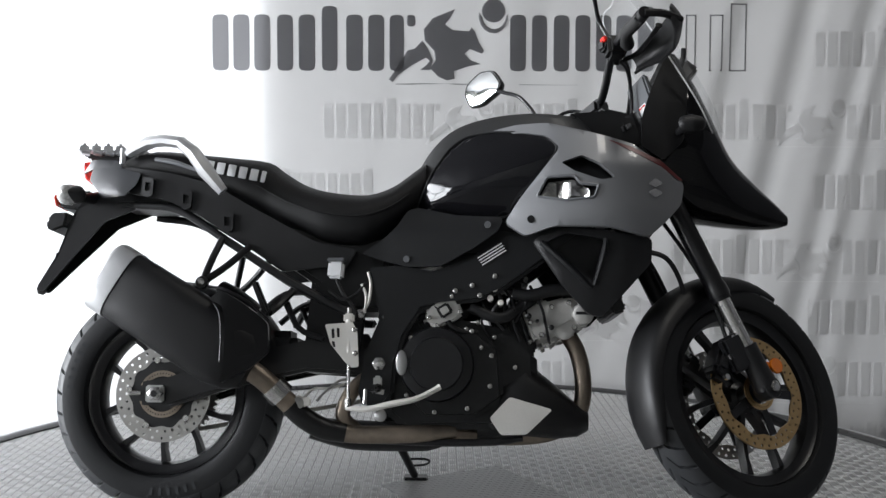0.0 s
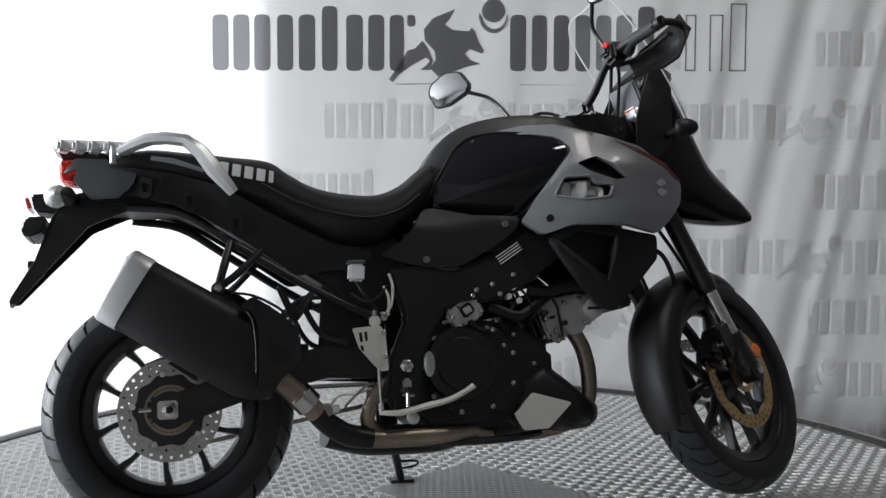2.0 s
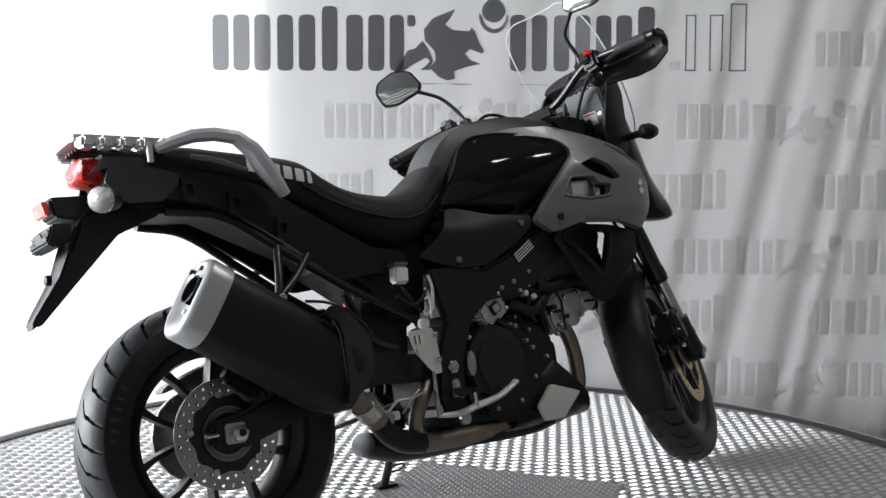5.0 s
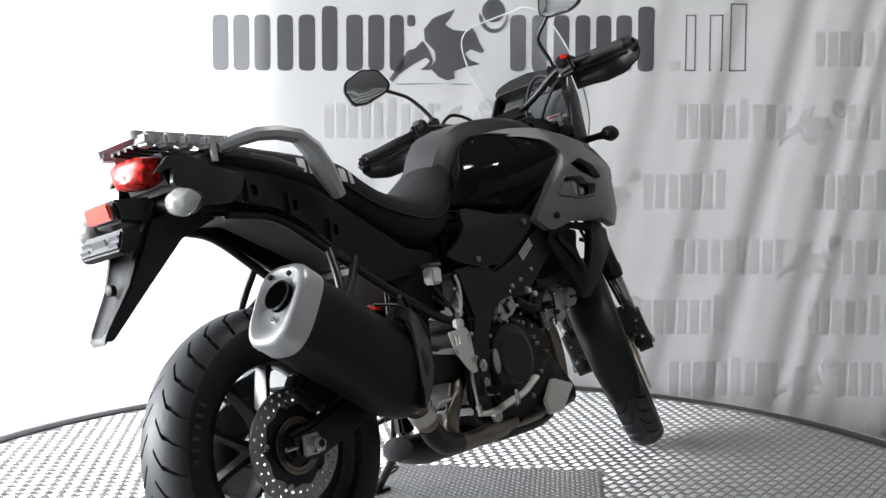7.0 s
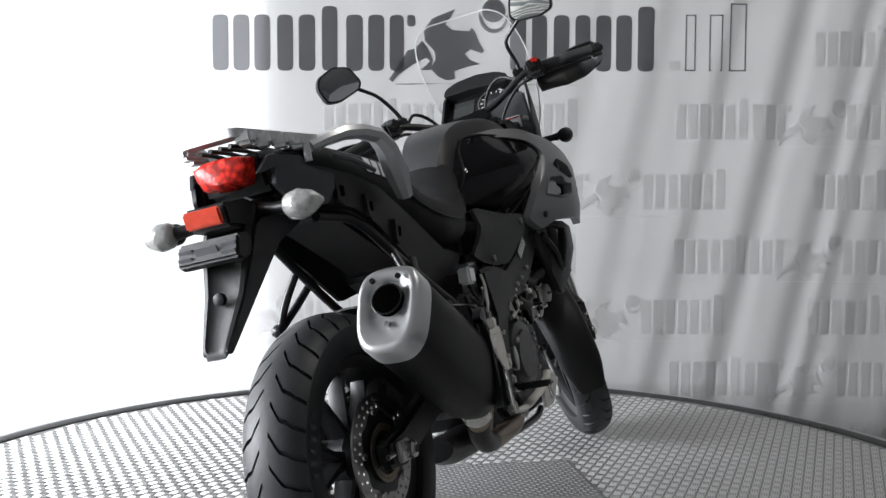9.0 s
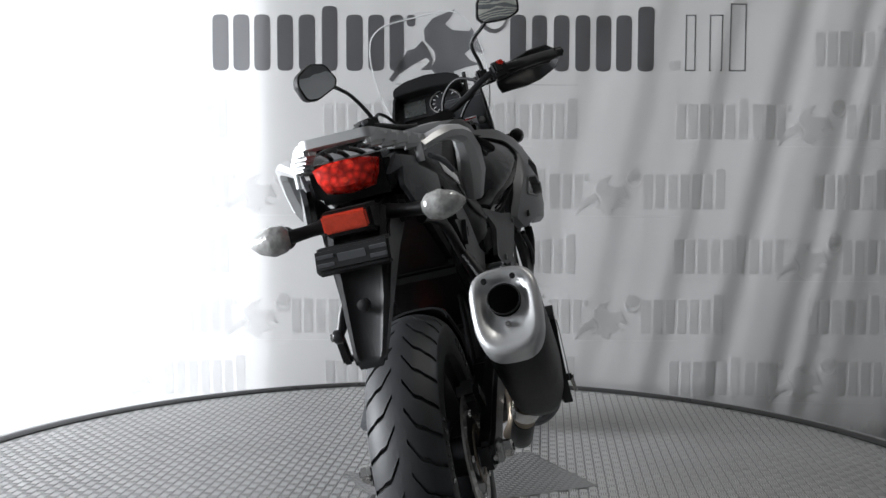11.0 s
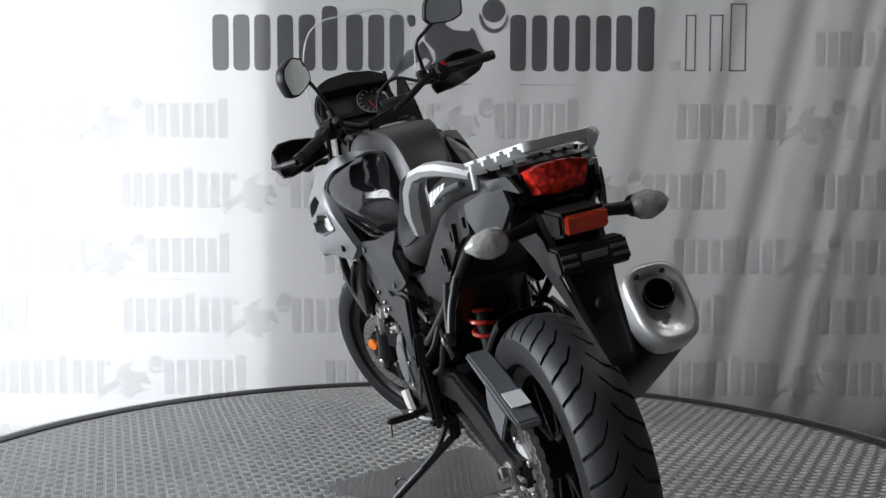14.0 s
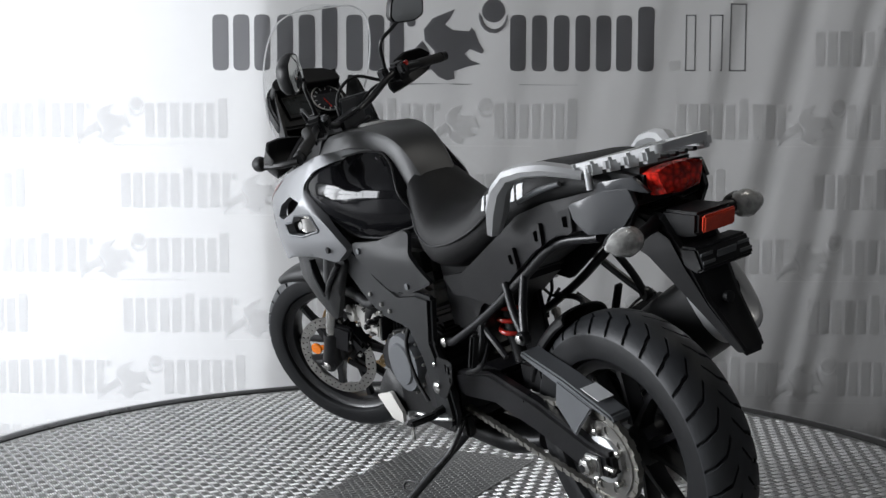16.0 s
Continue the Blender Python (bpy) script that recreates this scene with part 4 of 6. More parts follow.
nose = part("nose_fairing", loft([nose_ring(*r) for r in dense(NOSE, 4)]), GLOSS_BLACK, bike, "gloss black nose fairing with a pointed beak", 45)
for s in (0, 1):
    b = shell([(1.305, 1.085), (1.33, 1.16), (1.372, 1.255), (1.40, 1.275), (1.44, 1.20), (1.42, 1.02), (1.36, 0.96), (1.30, 1.00)], lambda x, z: -(0.172 - 0.35 * max(0, x - 1.36) - 0.10 * max(0, z - 1.1)), 0.008, step=0.03)
    part("inner_fairing", mirrored(b) if s else b, BLACK_PLASTIC, nose, "textured black inner fairing")
    b = tube([(1.40, -0.13, 1.040), (1.412, -0.19, 1.043), (1.415, -0.21, 1.043)], [0.012, 0.011, 0.014], 12)
    st = part("indicator_stalk", mirrored(b) if s else b, BLACK_PLASTIC, nose)
    b = tube([(1.392, -0.232, 1.043), (1.40, -0.234, 1.043), (1.425, -0.234, 1.044), (1.452, -0.233, 1.045), (1.462, -0.233, 1.045)], [0.012, 0.022, 0.026, 0.018, 0.006], 16)
    part("indicator_housing", mirrored(b) if s else b, BLACK_PLASTIC, st)
TILT = Matrix.Translation((1.318, -0.088, 1.125)) @ Matrix.Rotation(radians(-18), 4, "Y") @ Matrix.Rotation(radians(12), 4, "Z")
part("inner_panel", moved(box(0.0, 0.018, -0.07, 0.06, -0.07, 0.08, 0.006), TILT), GREY_PLASTIC, nose, "dark grey panel beside the instruments")
lab = part("warning_label", moved(box(-0.0025, -0.0005, -0.035, 0.012, -0.032, 0.010, 0.0005), TILT), WHITE_PRINT, nose, "small white warning label")
part("warning_bar", moved(box(-0.0042, -0.0028, -0.032, 0.009, 0.002, 0.006, 0.0), TILT), RED_LENS, lab)
part("ignition_lock", moved(moved(lathe([(0.012, 0.0), (0.012, 0.006), (0.006, 0.007)], 16), Matrix.Translation((-0.001, -0.050, -0.010)) @ Matrix.Rotation(radians(90), 4, "Z")), TILT), ALLOY, nose)

# -- windscreen --
SCR = [(1.560, 1.075, 0.10), (1.535, 1.15, 0.15), (1.475, 1.26, 0.185), (1.405, 1.375, 0.190), (1.335, 1.465, 0.165), (1.295, 1.502, 0.115), (1.285, 1.510, 0.06)]


def screen_bm(th):
    bm = bmesh.new()
    line = smooth_line(SCR, 4)
    g = []
    for p in line:
        g.append([bm.verts.new((p.x - 0.075 * (abs(v) ** 2) * p.z / 0.15 + th, p.z * v, p.y - 0.02 * v * v)) for v in (-1 + 2 * j / 12 for j in range(13))])
    for a, b in zip(g, g[1:]):
        for j in range(12):
            bm.faces.new((a[j], a[j + 1], b[j + 1], b[j]))
    return bm, line


bm, line = screen_bm(0)
screen = part("windscreen", bm, SCREEN, bike, "tall clear windscreen", 80)
screen.visible_shadow = False
edge = [(p.x - 0.075 * p.z / 0.15, -p.z, p.y - 0.02) for p in line] + [(p.x - 0.075 * p.z / 0.15, p.z, p.y - 0.02) for p in reversed(line)]
part("screen_edge", tube(edge, 0.0024, 6, 1), SCREEN_EDGE, screen, "polished pale screen edge")
part("screen_bracket", joined(tube([(1.40, 0.10, 1.20), (1.43, 0.10, 1.26), (1.435, 0.10, 1.30)], 0.007, 8), tube([(1.40, -0.10, 1.20), (1.43, -0.10, 1.26), (1.435, -0.10, 1.30)], 0.007, 8),
                              rod((1.43, -0.10, 1.27), (1.43, 0.10, 1.27), 0.006)), BLACK_PLASTIC, screen)

# -- instruments --
FACE = Matrix.Translation((1.391, 0.030, 1.191)) @ Matrix.Rotation(radians(-52), 4, "Y")
clocks = part("instrument_panel", moved(joined(block((0.14, 0.24, 0.05), Matrix.Identity(4), 0.03), moved(box(0.045, 0.085, -0.10, 0.10, -0.005, 0.050, 0.020), Matrix.Identity(4))), FACE), BLACK_PLASTIC, bike, "black instrument panel with a round dial and a display")
part("rev_counter", moved(lathe_z([(0.056, 0.025), (0.056, 0.031), (0.050, 0.032), (0.049, 0.029), (0.0, 0.029)], 32), FACE @ Matrix.Translation((0.0, -0.055, 0))), DIAL, clocks, "round dark dial")
part("dial_ring", moved(lathe_z([(0.051, 0.031), (0.055, 0.031), (0.055, 0.034), (0.051, 0.034)], 32, True), FACE @ Matrix.Translation((0.0, -0.055, 0))), ALLOY, clocks)
for k in range(11):
    a = radians(-40 + 26 * k)
    part("dial_mark", moved(block((0.009, 0.002, 0.001), Matrix.Translation((0.042 * math.cos(a), 0.042 * math.sin(a), 0.0300)) @ Matrix.Rotation(a, 4, "Z"), 0), FACE @ Matrix.Translation((0.0, -0.055, 0))), WHITE_PRINT, clocks)
part("needle", moved(block((0.04, 0.0025, 0.0015), Matrix.Translation((-0.018, 0.006, 0.0315)) @ Matrix.Rotation(0.3, 4, "Z"), 0), FACE @ Matrix.Translation((0.0, -0.055, 0))), RED_LENS, clocks)
part("display", moved(box(-0.035, 0.035, 0.014, 0.092, 0.024, 0.0275, 0.003), FACE), stuff("grey display glass", (0.035, 0.038, 0.036), 0.08, coat=1.0, bump=0), clocks, "grey display")
HOOD = round_corners([(-0.075, -0.138), (0.03, -0.142), (0.095, -0.118), (0.122, -0.06), (0.128, 0.0), (0.122, 0.06), (0.095, 0.118), (0.03, 0.142), (-0.075, 0.138)], 0.03, 3)
part("instrument_hood", moved(slab(HOOD, -0.034, 0.012, 0.012, 3), FACE @ Matrix.Rotation(radians(90), 4, "X")), BLACK_PLASTIC, clocks, "rounded black cowl behind the instruments")
BROW = round_corners([(0.045, -0.122), (0.080, -0.116), (0.104, -0.075), (0.116, 0.0), (0.104, 0.075), (0.080, 0.116), (0.045, 0.122), (0.052, 0.0)], 0.012, 3)
part("hood_brow", moved(slab(BROW, 0.002, 0.064, 0.010, 3), FACE @ Matrix.Rotation(radians(90), 4, "X")), BLACK_PLASTIC, clocks)

# -- handlebar --
bar_line = [(1.045, -0.435, 1.185), (1.065, -0.34, 1.20), (1.105, -0.23, 1.215), (1.150, -0.12, 1.175), (1.170, -0.06, 1.160), (1.172, 0.0, 1.160), (1.170, 0.06, 1.160), (1.150, 0.12, 1.175), (1.105, 0.23, 1.215), (1.065, 0.34, 1.20), (1.045, 0.435, 1.185)]
bars = part("handlebar", moved(joined(tube(bar_line, 0.0115, 12), block((0.05, 0.14, 0.045), Matrix.Translation((1.175, 0, 1.15)), 0.010), block((0.11, 0.19, 0.022), Matrix.Translation((1.205, 0, 1.118)), 0.008)), BARS), SATIN_BLACK, bike, "black tapered handlebar, turned to the left")
for s in (-1, 1):
    grip = tube([(1.112, s * 0.285, 1.209), (1.072, s * 0.335, 1.201), (1.058, s * 0.39, 1.193), (1.047, s * 0.43, 1.186), (1.046, s * 0.433, 1.186)], [0.020, 0.0165, 0.0165, 0.0165, 0.019], 14)
    part("grip", moved(grip, BARS), stuff("ribbed grip rubber", (0.015, 0.015, 0.015), 0.7, bump=0.5, grain=300), bars, "black rubber grip")
    part("bar_weight", moved(rod((1.046, s * 0.437, 1.186), (1.040, s * 0.458, 1.182), 0.0165, 14), BARS), SATIN_BLACK, bars)
    sw = part("switch_housing", moved(joined(block((0.052, 0.055, 0.060), Matrix.Translation((1.098, s * 0.252, 1.212)) @ Matrix.Rotation(s * 0.35, 4, "Z"), 0.010), block((0.03, 0.03, 0.035), Matrix.Translation((1.075, s * 0.238, 1.222)), 0.006)), BARS), BLACK_PLASTIC, bars)
    part("switch", moved(block((0.012, 0.022, 0.016), Matrix.Translation((1.064, s * 0.250, 1.232)), 0.003), BARS), RED_LENS if s < 0 else GREY_PLASTIC, sw)
    part("clamp", moved(block((0.03, 0.035, 0.04), Matrix.Translation((1.130, s * 0.205, 1.222)), 0.006), BARS), SATIN_BLACK, bars)
    part("lever", moved(tube([(1.138, s * 0.225, 1.200), (1.150, s * 0.27, 1.196), (1.132, s * 0.34, 1.186), (1.105, s * 0.42, 1.175), (1.10, s * 0.435, 1.174)], [0.010, 0.008, 0.007, 0.007, 0.010], 10, flat=0.7), BARS), SATIN_BLACK, bars)
    part("cable", moved(tube([(1.14, s * 0.20, 1.205), (1.21, s * 0.15, 1.25), (1.26, s * 0.09, 1.20), (1.25, s * 0.05, 1.06)], 0.0055, 8), BARS), BLACK_PLASTIC, bars)
    part("cable", moved(tube([(1.12, s * 0.235, 1.19), (1.18, s * 0.19, 1.19), (1.235, s * 0.12, 1.13), (1.24, s * 0.07, 1.02)], 0.005, 8), BARS), BLACK_PLASTIC, bars)

    def guard_bm(s=s):
        rows = [(-0.476, 1.120, 0.020, 0.010, 1.186), (-0.462, 1.158, 0.042, 0.030, 1.188), (-0.41, 1.190, 0.054, 0.026, 1.186), (-0.35, 1.195, 0.050, 0.024, 1.182), (-0.30, 1.185, 0.038, 0.030, 1.176), (-0.255, 1.165, 0.026, 0.012, 1.168)]
        rings = []
        for i in range(17):
            y = -0.476 + 0.221 * i / 16
            x, h, d, zc = lerp_rows(rows, y)
            ring = []
            for k in range(9):
                a = -1 + 2 * k / 8
                ring.append((x - d * abs(a) ** 1.6, y, zc + h * a))
            for k in range(8, -1, -1):
                a = -1 + 2 * k / 8
                ring.append((x - 0.006 - d * abs(a) ** 1.6, y, zc + (h - 0.004) * a))
            rings.append(ring)
        bm = loft(rings)
        return mirrored(bm) if s > 0 else bm
    gd = part("hand_guard", moved(guard_bm(), BARS), BLACK_PLASTIC, bars, "matt black hand guard", 50)
    part("guard_arm", moved(tube([(1.040, s * 0.456, 1.182), (1.09, s * 0.470, 1.184), (1.15, s * 0.462, 1.186)], 0.010, 8), BARS), BLACK_PLASTIC, gd)
    mir = part("mirror", moved(mirror_shell(s), STEER), BLACK_PLASTIC, bike, "black rear-view mirror on a bent stalk")
    part("mirror_glass", moved(mirror_glass(s), STEER), MIRROR, mir, "mirror glass")
    part("mirror_stalk", tube([BARS @ Vector((1.125, s * 0.205, 1.215)), BARS @ Vector((1.118, s * 0.210, 1.258)), STEER @ Vector((1.095, s * 0.222, 1.305)), STEER @ Vector((1.060, s * 0.258, 1.334)), STEER @ Vector((1.045, s * 0.275, 1.345))], [0.010, 0.0065, 0.0060, 0.0060, 0.0065], 10), SATIN_BLACK, mir)

# -- seat --
SEAT = [(-0.185, 0.962, 0.060, 0.935), (-0.13, 0.995, 0.100, 0.925), (-0.05, 1.012, 0.122, 0.92), (0.05, 1.004, 0.132, 0.90), (0.16, 0.994, 0.138, 0.865), (0.262, 0.982, 0.142, 0.82), (0.315, 0.948, 0.147, 0.79), (0.375, 0.913, 0.154, 0.765),
        (0.45, 0.893, 0.164, 0.735), (0.55, 0.887, 0.160, 0.73), (0.62, 0.912, 0.142, 0.77), (0.675, 0.955, 0.116, 0.82), (0.712, 0.985, 0.100, 0.86)]
seat = part("seat", loft([section(*r, 24, 0.62) for r in dense(SEAT, 4)]), VINYL, bike, "black vinyl dual seat", 60)


def seat_side(x, z):
    zt, hw, zb = lerp_rows(SEAT, x)
    t = clamp((z - zb) / (zt - zb))
    s = 2 * t - 1
    c = math.sqrt(max(0.0, 1 - abs(s) ** (2 / 0.62)))
    return -(hw * c ** 0.62 * (1.0 - 0.30 * clamp((t - 0.6) / 0.4) ** 1.5) + 0.003)


for s in (0, 1):
    b = tube([(x, seat_side(x, z) + 0.001, z) for x, z in ((0.24, 0.90), (0.33, 0.85), (0.43, 0.815), (0.53, 0.805), (0.61, 0.83), (0.67, 0.875))], 0.003, 6)
    part("seam", mirrored(b) if s else b, BLACK_PLASTIC, seat)
    for k in range(6):     # pale lettering bars on the pillion's flank
        x = 0.100 + 0.0315 * k
        zc = 0.960 - 0.20 * (x - 0.06)
        b = shell([(x, zc - 0.018), (x + 0.004, zc + 0.016), (x + 0.026, zc + 0.012), (x + 0.022, zc - 0.022)] if k != 5 else [(x, zc - 0.018), (x + 0.004, zc + 0.016), (x + 0.016, zc + 0.014), (x + 0.012, zc - 0.020)],
                  seat_side, 0.002, step=0.012, r=0.003)
        part("printed_bar", mirrored(b) if s else b, WHITE_PRINT, seat, "pale printed bar")

# -- side covers and tail --
def cover_side(x, z):
    return -(0.170 + 0.03 * clamp((x - 0.6) / 0.3) - 0.25 * max(0, z - 0.78) - 0.36 * max(0.0, z - 0.765) * clamp((0.88 - x) / 0.16))


def tail_side(x, z):
    return -(0.078 + 0.062 * clamp((x + 0.26) / 0.22) ** 0.7 + 0.012 * clamp(x / 0.4) - 0.12 * max(0, 0.82 - z))


for s in (0, 1):
    b = shell([(0.696, 0.832), (0.80, 0.805), (0.927, 0.797), (0.915, 0.76), (0.85, 0.715), (0.76, 0.665), (0.668, 0.664), (0.60, 0.682), (0.545, 0.702), (0.60, 0.735), (0.64, 0.775), (0.668, 0.825)], cover_side, 0.012, step=0.02)
    cv = part("side_cover", mirrored(b) if s else b, CHARCOAL, bike, "textured black side cover")
    for x, z in ((0.885, 0.776), (0.668, 0.685)):
        b = moved(lathe([(0.009, -0.004), (0.009, 0.004)], 14), Matrix.Translation((x, cover_side(x, z) - 0.001, z)))
        part("fastener", mirrored(b) if s else b, GREY_PLASTIC, cv)
    b = shell([(-0.215, 0.958), (-0.10, 0.945), (0.02, 0.925), (0.128, 0.895), (0.25, 0.825), (0.42, 0.735), (0.53, 0.715), (0.50, 0.665), (0.44, 0.668), (0.325, 0.655), (0.196, 0.745), (0.08, 0.815), (0.003, 0.850), (-0.09, 0.868), (-0.21, 0.905)], tail_side, 0.012, step=0.025)
    tl = part("tail_panel", mirrored(b) if s else b, BLACK_PLASTIC, bike, "black tail side panel")
    b = shell([(-0.235, 0.915), (-0.225, 0.950), (-0.155, 0.948), (-0.075, 0.925), (-0.085, 0.895), (-0.12, 0.862), (-0.19, 0.862)], lambda x, z: tail_side(x, z) - 0.010 - 0.01 * clamp((x + 0.19) / 0.06) * clamp((0.95 - z) / 0.08), 0.010, step=0.02, r=0.006)
    part("tail_facet", mirrored(b) if s else b, FACET, tl, "smooth grey tail facet")
    for x, z in ((-0.055, 0.888), (0.055, 0.852), (0.172, 0.79)):
        b = joined(shell([(x - 0.018, z + 0.03), (x + 0.018, z + 0.022), (x + 0.016, z - 0.024), (x, z - 0.03), (x - 0.016, z - 0.022)], lambda a, c: tail_side(a, c) - 0.010, 0.012, [[(x - 0.008, z + 0.014), (x + 0.008, z + 0.010), (x + 0.007, z - 0.012), (x - 0.007, z - 0.012)]], 0.02, 0.005))
        part("luggage_lug", mirrored(b) if s else b, BLACK_PLASTIC, tl)
    b = tube([(-0.10, -0.098, 0.845), (0.03, -0.118, 0.826), (0.166, -0.128, 0.742), (0.327, -0.140, 0.640), (0.50, -0.150, 0.548), (0.548, -0.152, 0.535)], 0.0115, 12)
    sf = part("subframe_tube", mirrored(b) if s else b, SATIN_BLACK, bike, "black tubular subframe rail")
    b = moved(lathe([(0.013, -0.012), (0.013, -0.02), (0.008, -0.023)], 6), Matrix.Translation((0.546, -0.148, 0.538)))
    part("frame_bolt", mirrored(b) if s else b, STEEL, sf)
    b = joined(tube([(0.158, -0.132, 0.747), (0.138, -0.165, 0.68), (0.121, -0.185, 0.617)], 0.010, 10), tube([(0.235, -0.138, 0.722), (0.18, -0.165, 0.665), (0.121, -0.185, 0.617)], 0.010, 10), lathe_at(Vector((0.121, -0.187, 0.617)), 0.017, 0.02))
    hg = part("peg_bracket", mirrored(b) if s else b, SATIN_BLACK, bike, "black tubular pillion bracket")
    b = moved(lathe([(0.011, -0.012), (0.011, -0.018), (0.006, -0.02)], 6), Matrix.Translation((0.121, -0.187, 0.617)))
    part("bracket_bolt", mirrored(b) if s else b, STEEL, hg)
part("tail_underside", slab([(-0.20, 0.90), (0.05, 0.90), (0.42, 0.72), (0.42, 0.66), (0.22, 0.755), (0.02, 0.845), (-0.16, 0.845)], -0.085, 0.085, 0.012), BLACK_PLASTIC, bike, "black tail underside")
part("inner_mudguard", guard_arc(22, 66, 0.350, [(0, 0.075, 0.03), (0.5, 0.082, 0.04), (1, 0.07, 0.03)], Vector((0, 0, 0.321))), BLACK_PLASTIC, bike, "black inner rear mudguard", 50)

# -- tail lamp, reflector, plate holder, indicators --
lamp = part("tail_lamp", loft([[(-0.205, y * 0.9, 0.948 + z * 0.9) for y, z in LAMP_RING], [(-0.243, y, 0.950 + z) for y, z in LAMP_RING], [(-0.268, y * 0.93, 0.952 + z * 0.9) for y, z in LAMP_RING], [(-0.276, y * 0.7, 0.952 + z * 0.6) for y, z in LAMP_RING]]),
            RED_LENS, bike, "wide red tail lamp")
for y, z in ((-0.045, 0.972), (-0.015, 0.975), (0.015, 0.975), (0.045, 0.972), (-0.03, 0.945), (0.0, 0.948), (0.03, 0.945)):
    part("lamp_cell", moved(lathe([(0.0075, 0.0), (0.0055, 0.0006), (0.002, 0.0008)], 10), Matrix.Translation((-0.2755 + 0.9 * abs(y) ** 1.6 , y, z - 0.002)) @ Matrix.Rotation(radians(90), 4, "Z")), RED_CELL, lamp)
part("tail_cap", slab([(-0.24, 0.985), (-0.14, 0.998), (-0.05, 0.96), (-0.12, 0.92), (-0.215, 0.905)], -0.082, 0.082, 0.014), BLACK_PLASTIC, bike, "black tail cap over the lamp")
holder = part("plate_holder", loft([[(-0.17, y * 0.060, 0.878 + z * 0.020) for y, z in BLADE], [(-0.255, y * 0.060, 0.852 + z * 0.028) for y, z in BLADE], [(-0.293, y * 0.057, 0.800 + z * 0.024) for y, z in BLADE],
                                   [(-0.335, y * 0.045, 0.700 + z * 0.016) for y, z in BLADE], [(-0.392, y * 0.030, 0.617 + z * 0.010) for y, z in BLADE], [(-0.396, y * 0.026, 0.610 + z * 0.008) for y, z in BLADE]]), BLACK_PLASTIC, bike, "long black number plate holder")
for s in (0, 1):
    b = shell([(-0.19, 0.886), (-0.275, 0.84), (-0.300, 0.78), (-0.337, 0.70), (-0.400, 0.612), (-0.380, 0.607), (-0.300, 0.695), (-0.20, 0.803), (-0.10, 0.845)], lambda x, z: -(0.027 + 0.036 * clamp((z - 0.61) / 0.2)), 0.005, step=0.03, r=0.008)
    part("holder_wall", mirrored(b) if s else b, BLACK_PLASTIC, holder)
part("reflector", block((0.010, 0.086, 0.036), Matrix.Translation((-0.352, 0.0, 0.869)) @ Matrix.Rotation(radians(-14), 4, "Y"), 0.004), RED_REFLECT, holder, "red rectangular reflector")
part("reflector_box", slab([(-0.346, 0.892), (-0.335, 0.846), (-0.27, 0.838), (-0.23, 0.862), (-0.25, 0.897)], -0.048, 0.048, 0.006), BLACK_PLASTIC, holder)
part("holder_bar", slab([(-0.352, 0.828), (-0.366, 0.785), (-0.345, 0.775), (-0.31, 0.79), (-0.305, 0.83)], -0.071, 0.071, 0.005), BLACK_PLASTIC, holder, "black cross bar of the plate holder")
for y0, y1 in ((-0.066, -0.034), (-0.026, 0.026), (0.034, 0.066)):
    for dz in ((-0.009, 0.006) if abs(y0 + y1) > 0.01 else (-0.002,)):
        part("printed_bar", moved(box(-0.0015, 0.0015, y0, y1, -0.0035 if abs(y0 + y1) > 0.01 else -0.010, 0.0035 if abs(y0 + y1) > 0.01 else 0.010, 0.0005), Matrix.Translation((-0.3605 - 0.30 * dz * -1, 0, 0.807 + dz)) @ Matrix.Rotation(radians(-18), 4, "Y")), GREY_PLASTIC, holder, "grey printed bar")
part("plate_bolt", moved(lathe([(0.012, 0.0), (0.012, 0.012), (0.007, 0.014)], 12), Matrix.Translation((-0.343, 0.0, 0.712)) @ Matrix.Rotation(radians(90), 4, "Z")), BLACK_PLASTIC, holder)
for s in (-1, 1):
    st = part("rear_indicator", tube([(-0.235, s * 0.05, 0.872), (-0.25, s * 0.095, 0.866), (-0.262, s * 0.135, 0.862)], [0.017, 0.0125, 0.014], 12), BLACK_PLASTIC, bike, "rear indicator with a clear lens")
    part("housing", tube([(-0.252, s * 0.128, 0.862), (-0.250, s * 0.140, 0.862), (-0.246, s * 0.165, 0.862), (-0.248, s * 0.190, 0.861), (-0.252, s * 0.206, 0.861)], [0.012, 0.022, 0.025, 0.016, 0.004], 16, 4), BLACK_PLASTIC, st)
    part("lens", tube([(-0.264, s * 0.134, 0.862), (-0.266, s * 0.145, 0.862), (-0.268, s * 0.168, 0.861), (-0.266, s * 0.194, 0.861), (-0.262, s * 0.214, 0.860)], [0.016, 0.0265, 0.0305, 0.022, 0.005], 18, 4), CLEAR_LENS, st, "clear ribbed lens")

for s in (0, 1):
    b = shell([(-0.262, 0.938), (-0.232, 0.975), (-0.150, 0.968), (-0.135, 0.945), (-0.225, 0.948)], lambda x, z: tail_side(x, z) - 0.004, 0.008, step=0.02, r=0.006)
    part("lamp_cheek", mirrored(b) if s else b, FACET, bike, "smooth grey cheek beside the tail lamp")
    b = tube([(-0.04, -0.134, 0.968), (0.02, -0.150, 0.955), (0.09, -0.160, 0.930)], [0.006, 0.007, 0.005], 8)
    part("rail_bracket", mirrored(b) if s else b, GREY_PLASTIC, bike, "dark bracket under the grab rail")

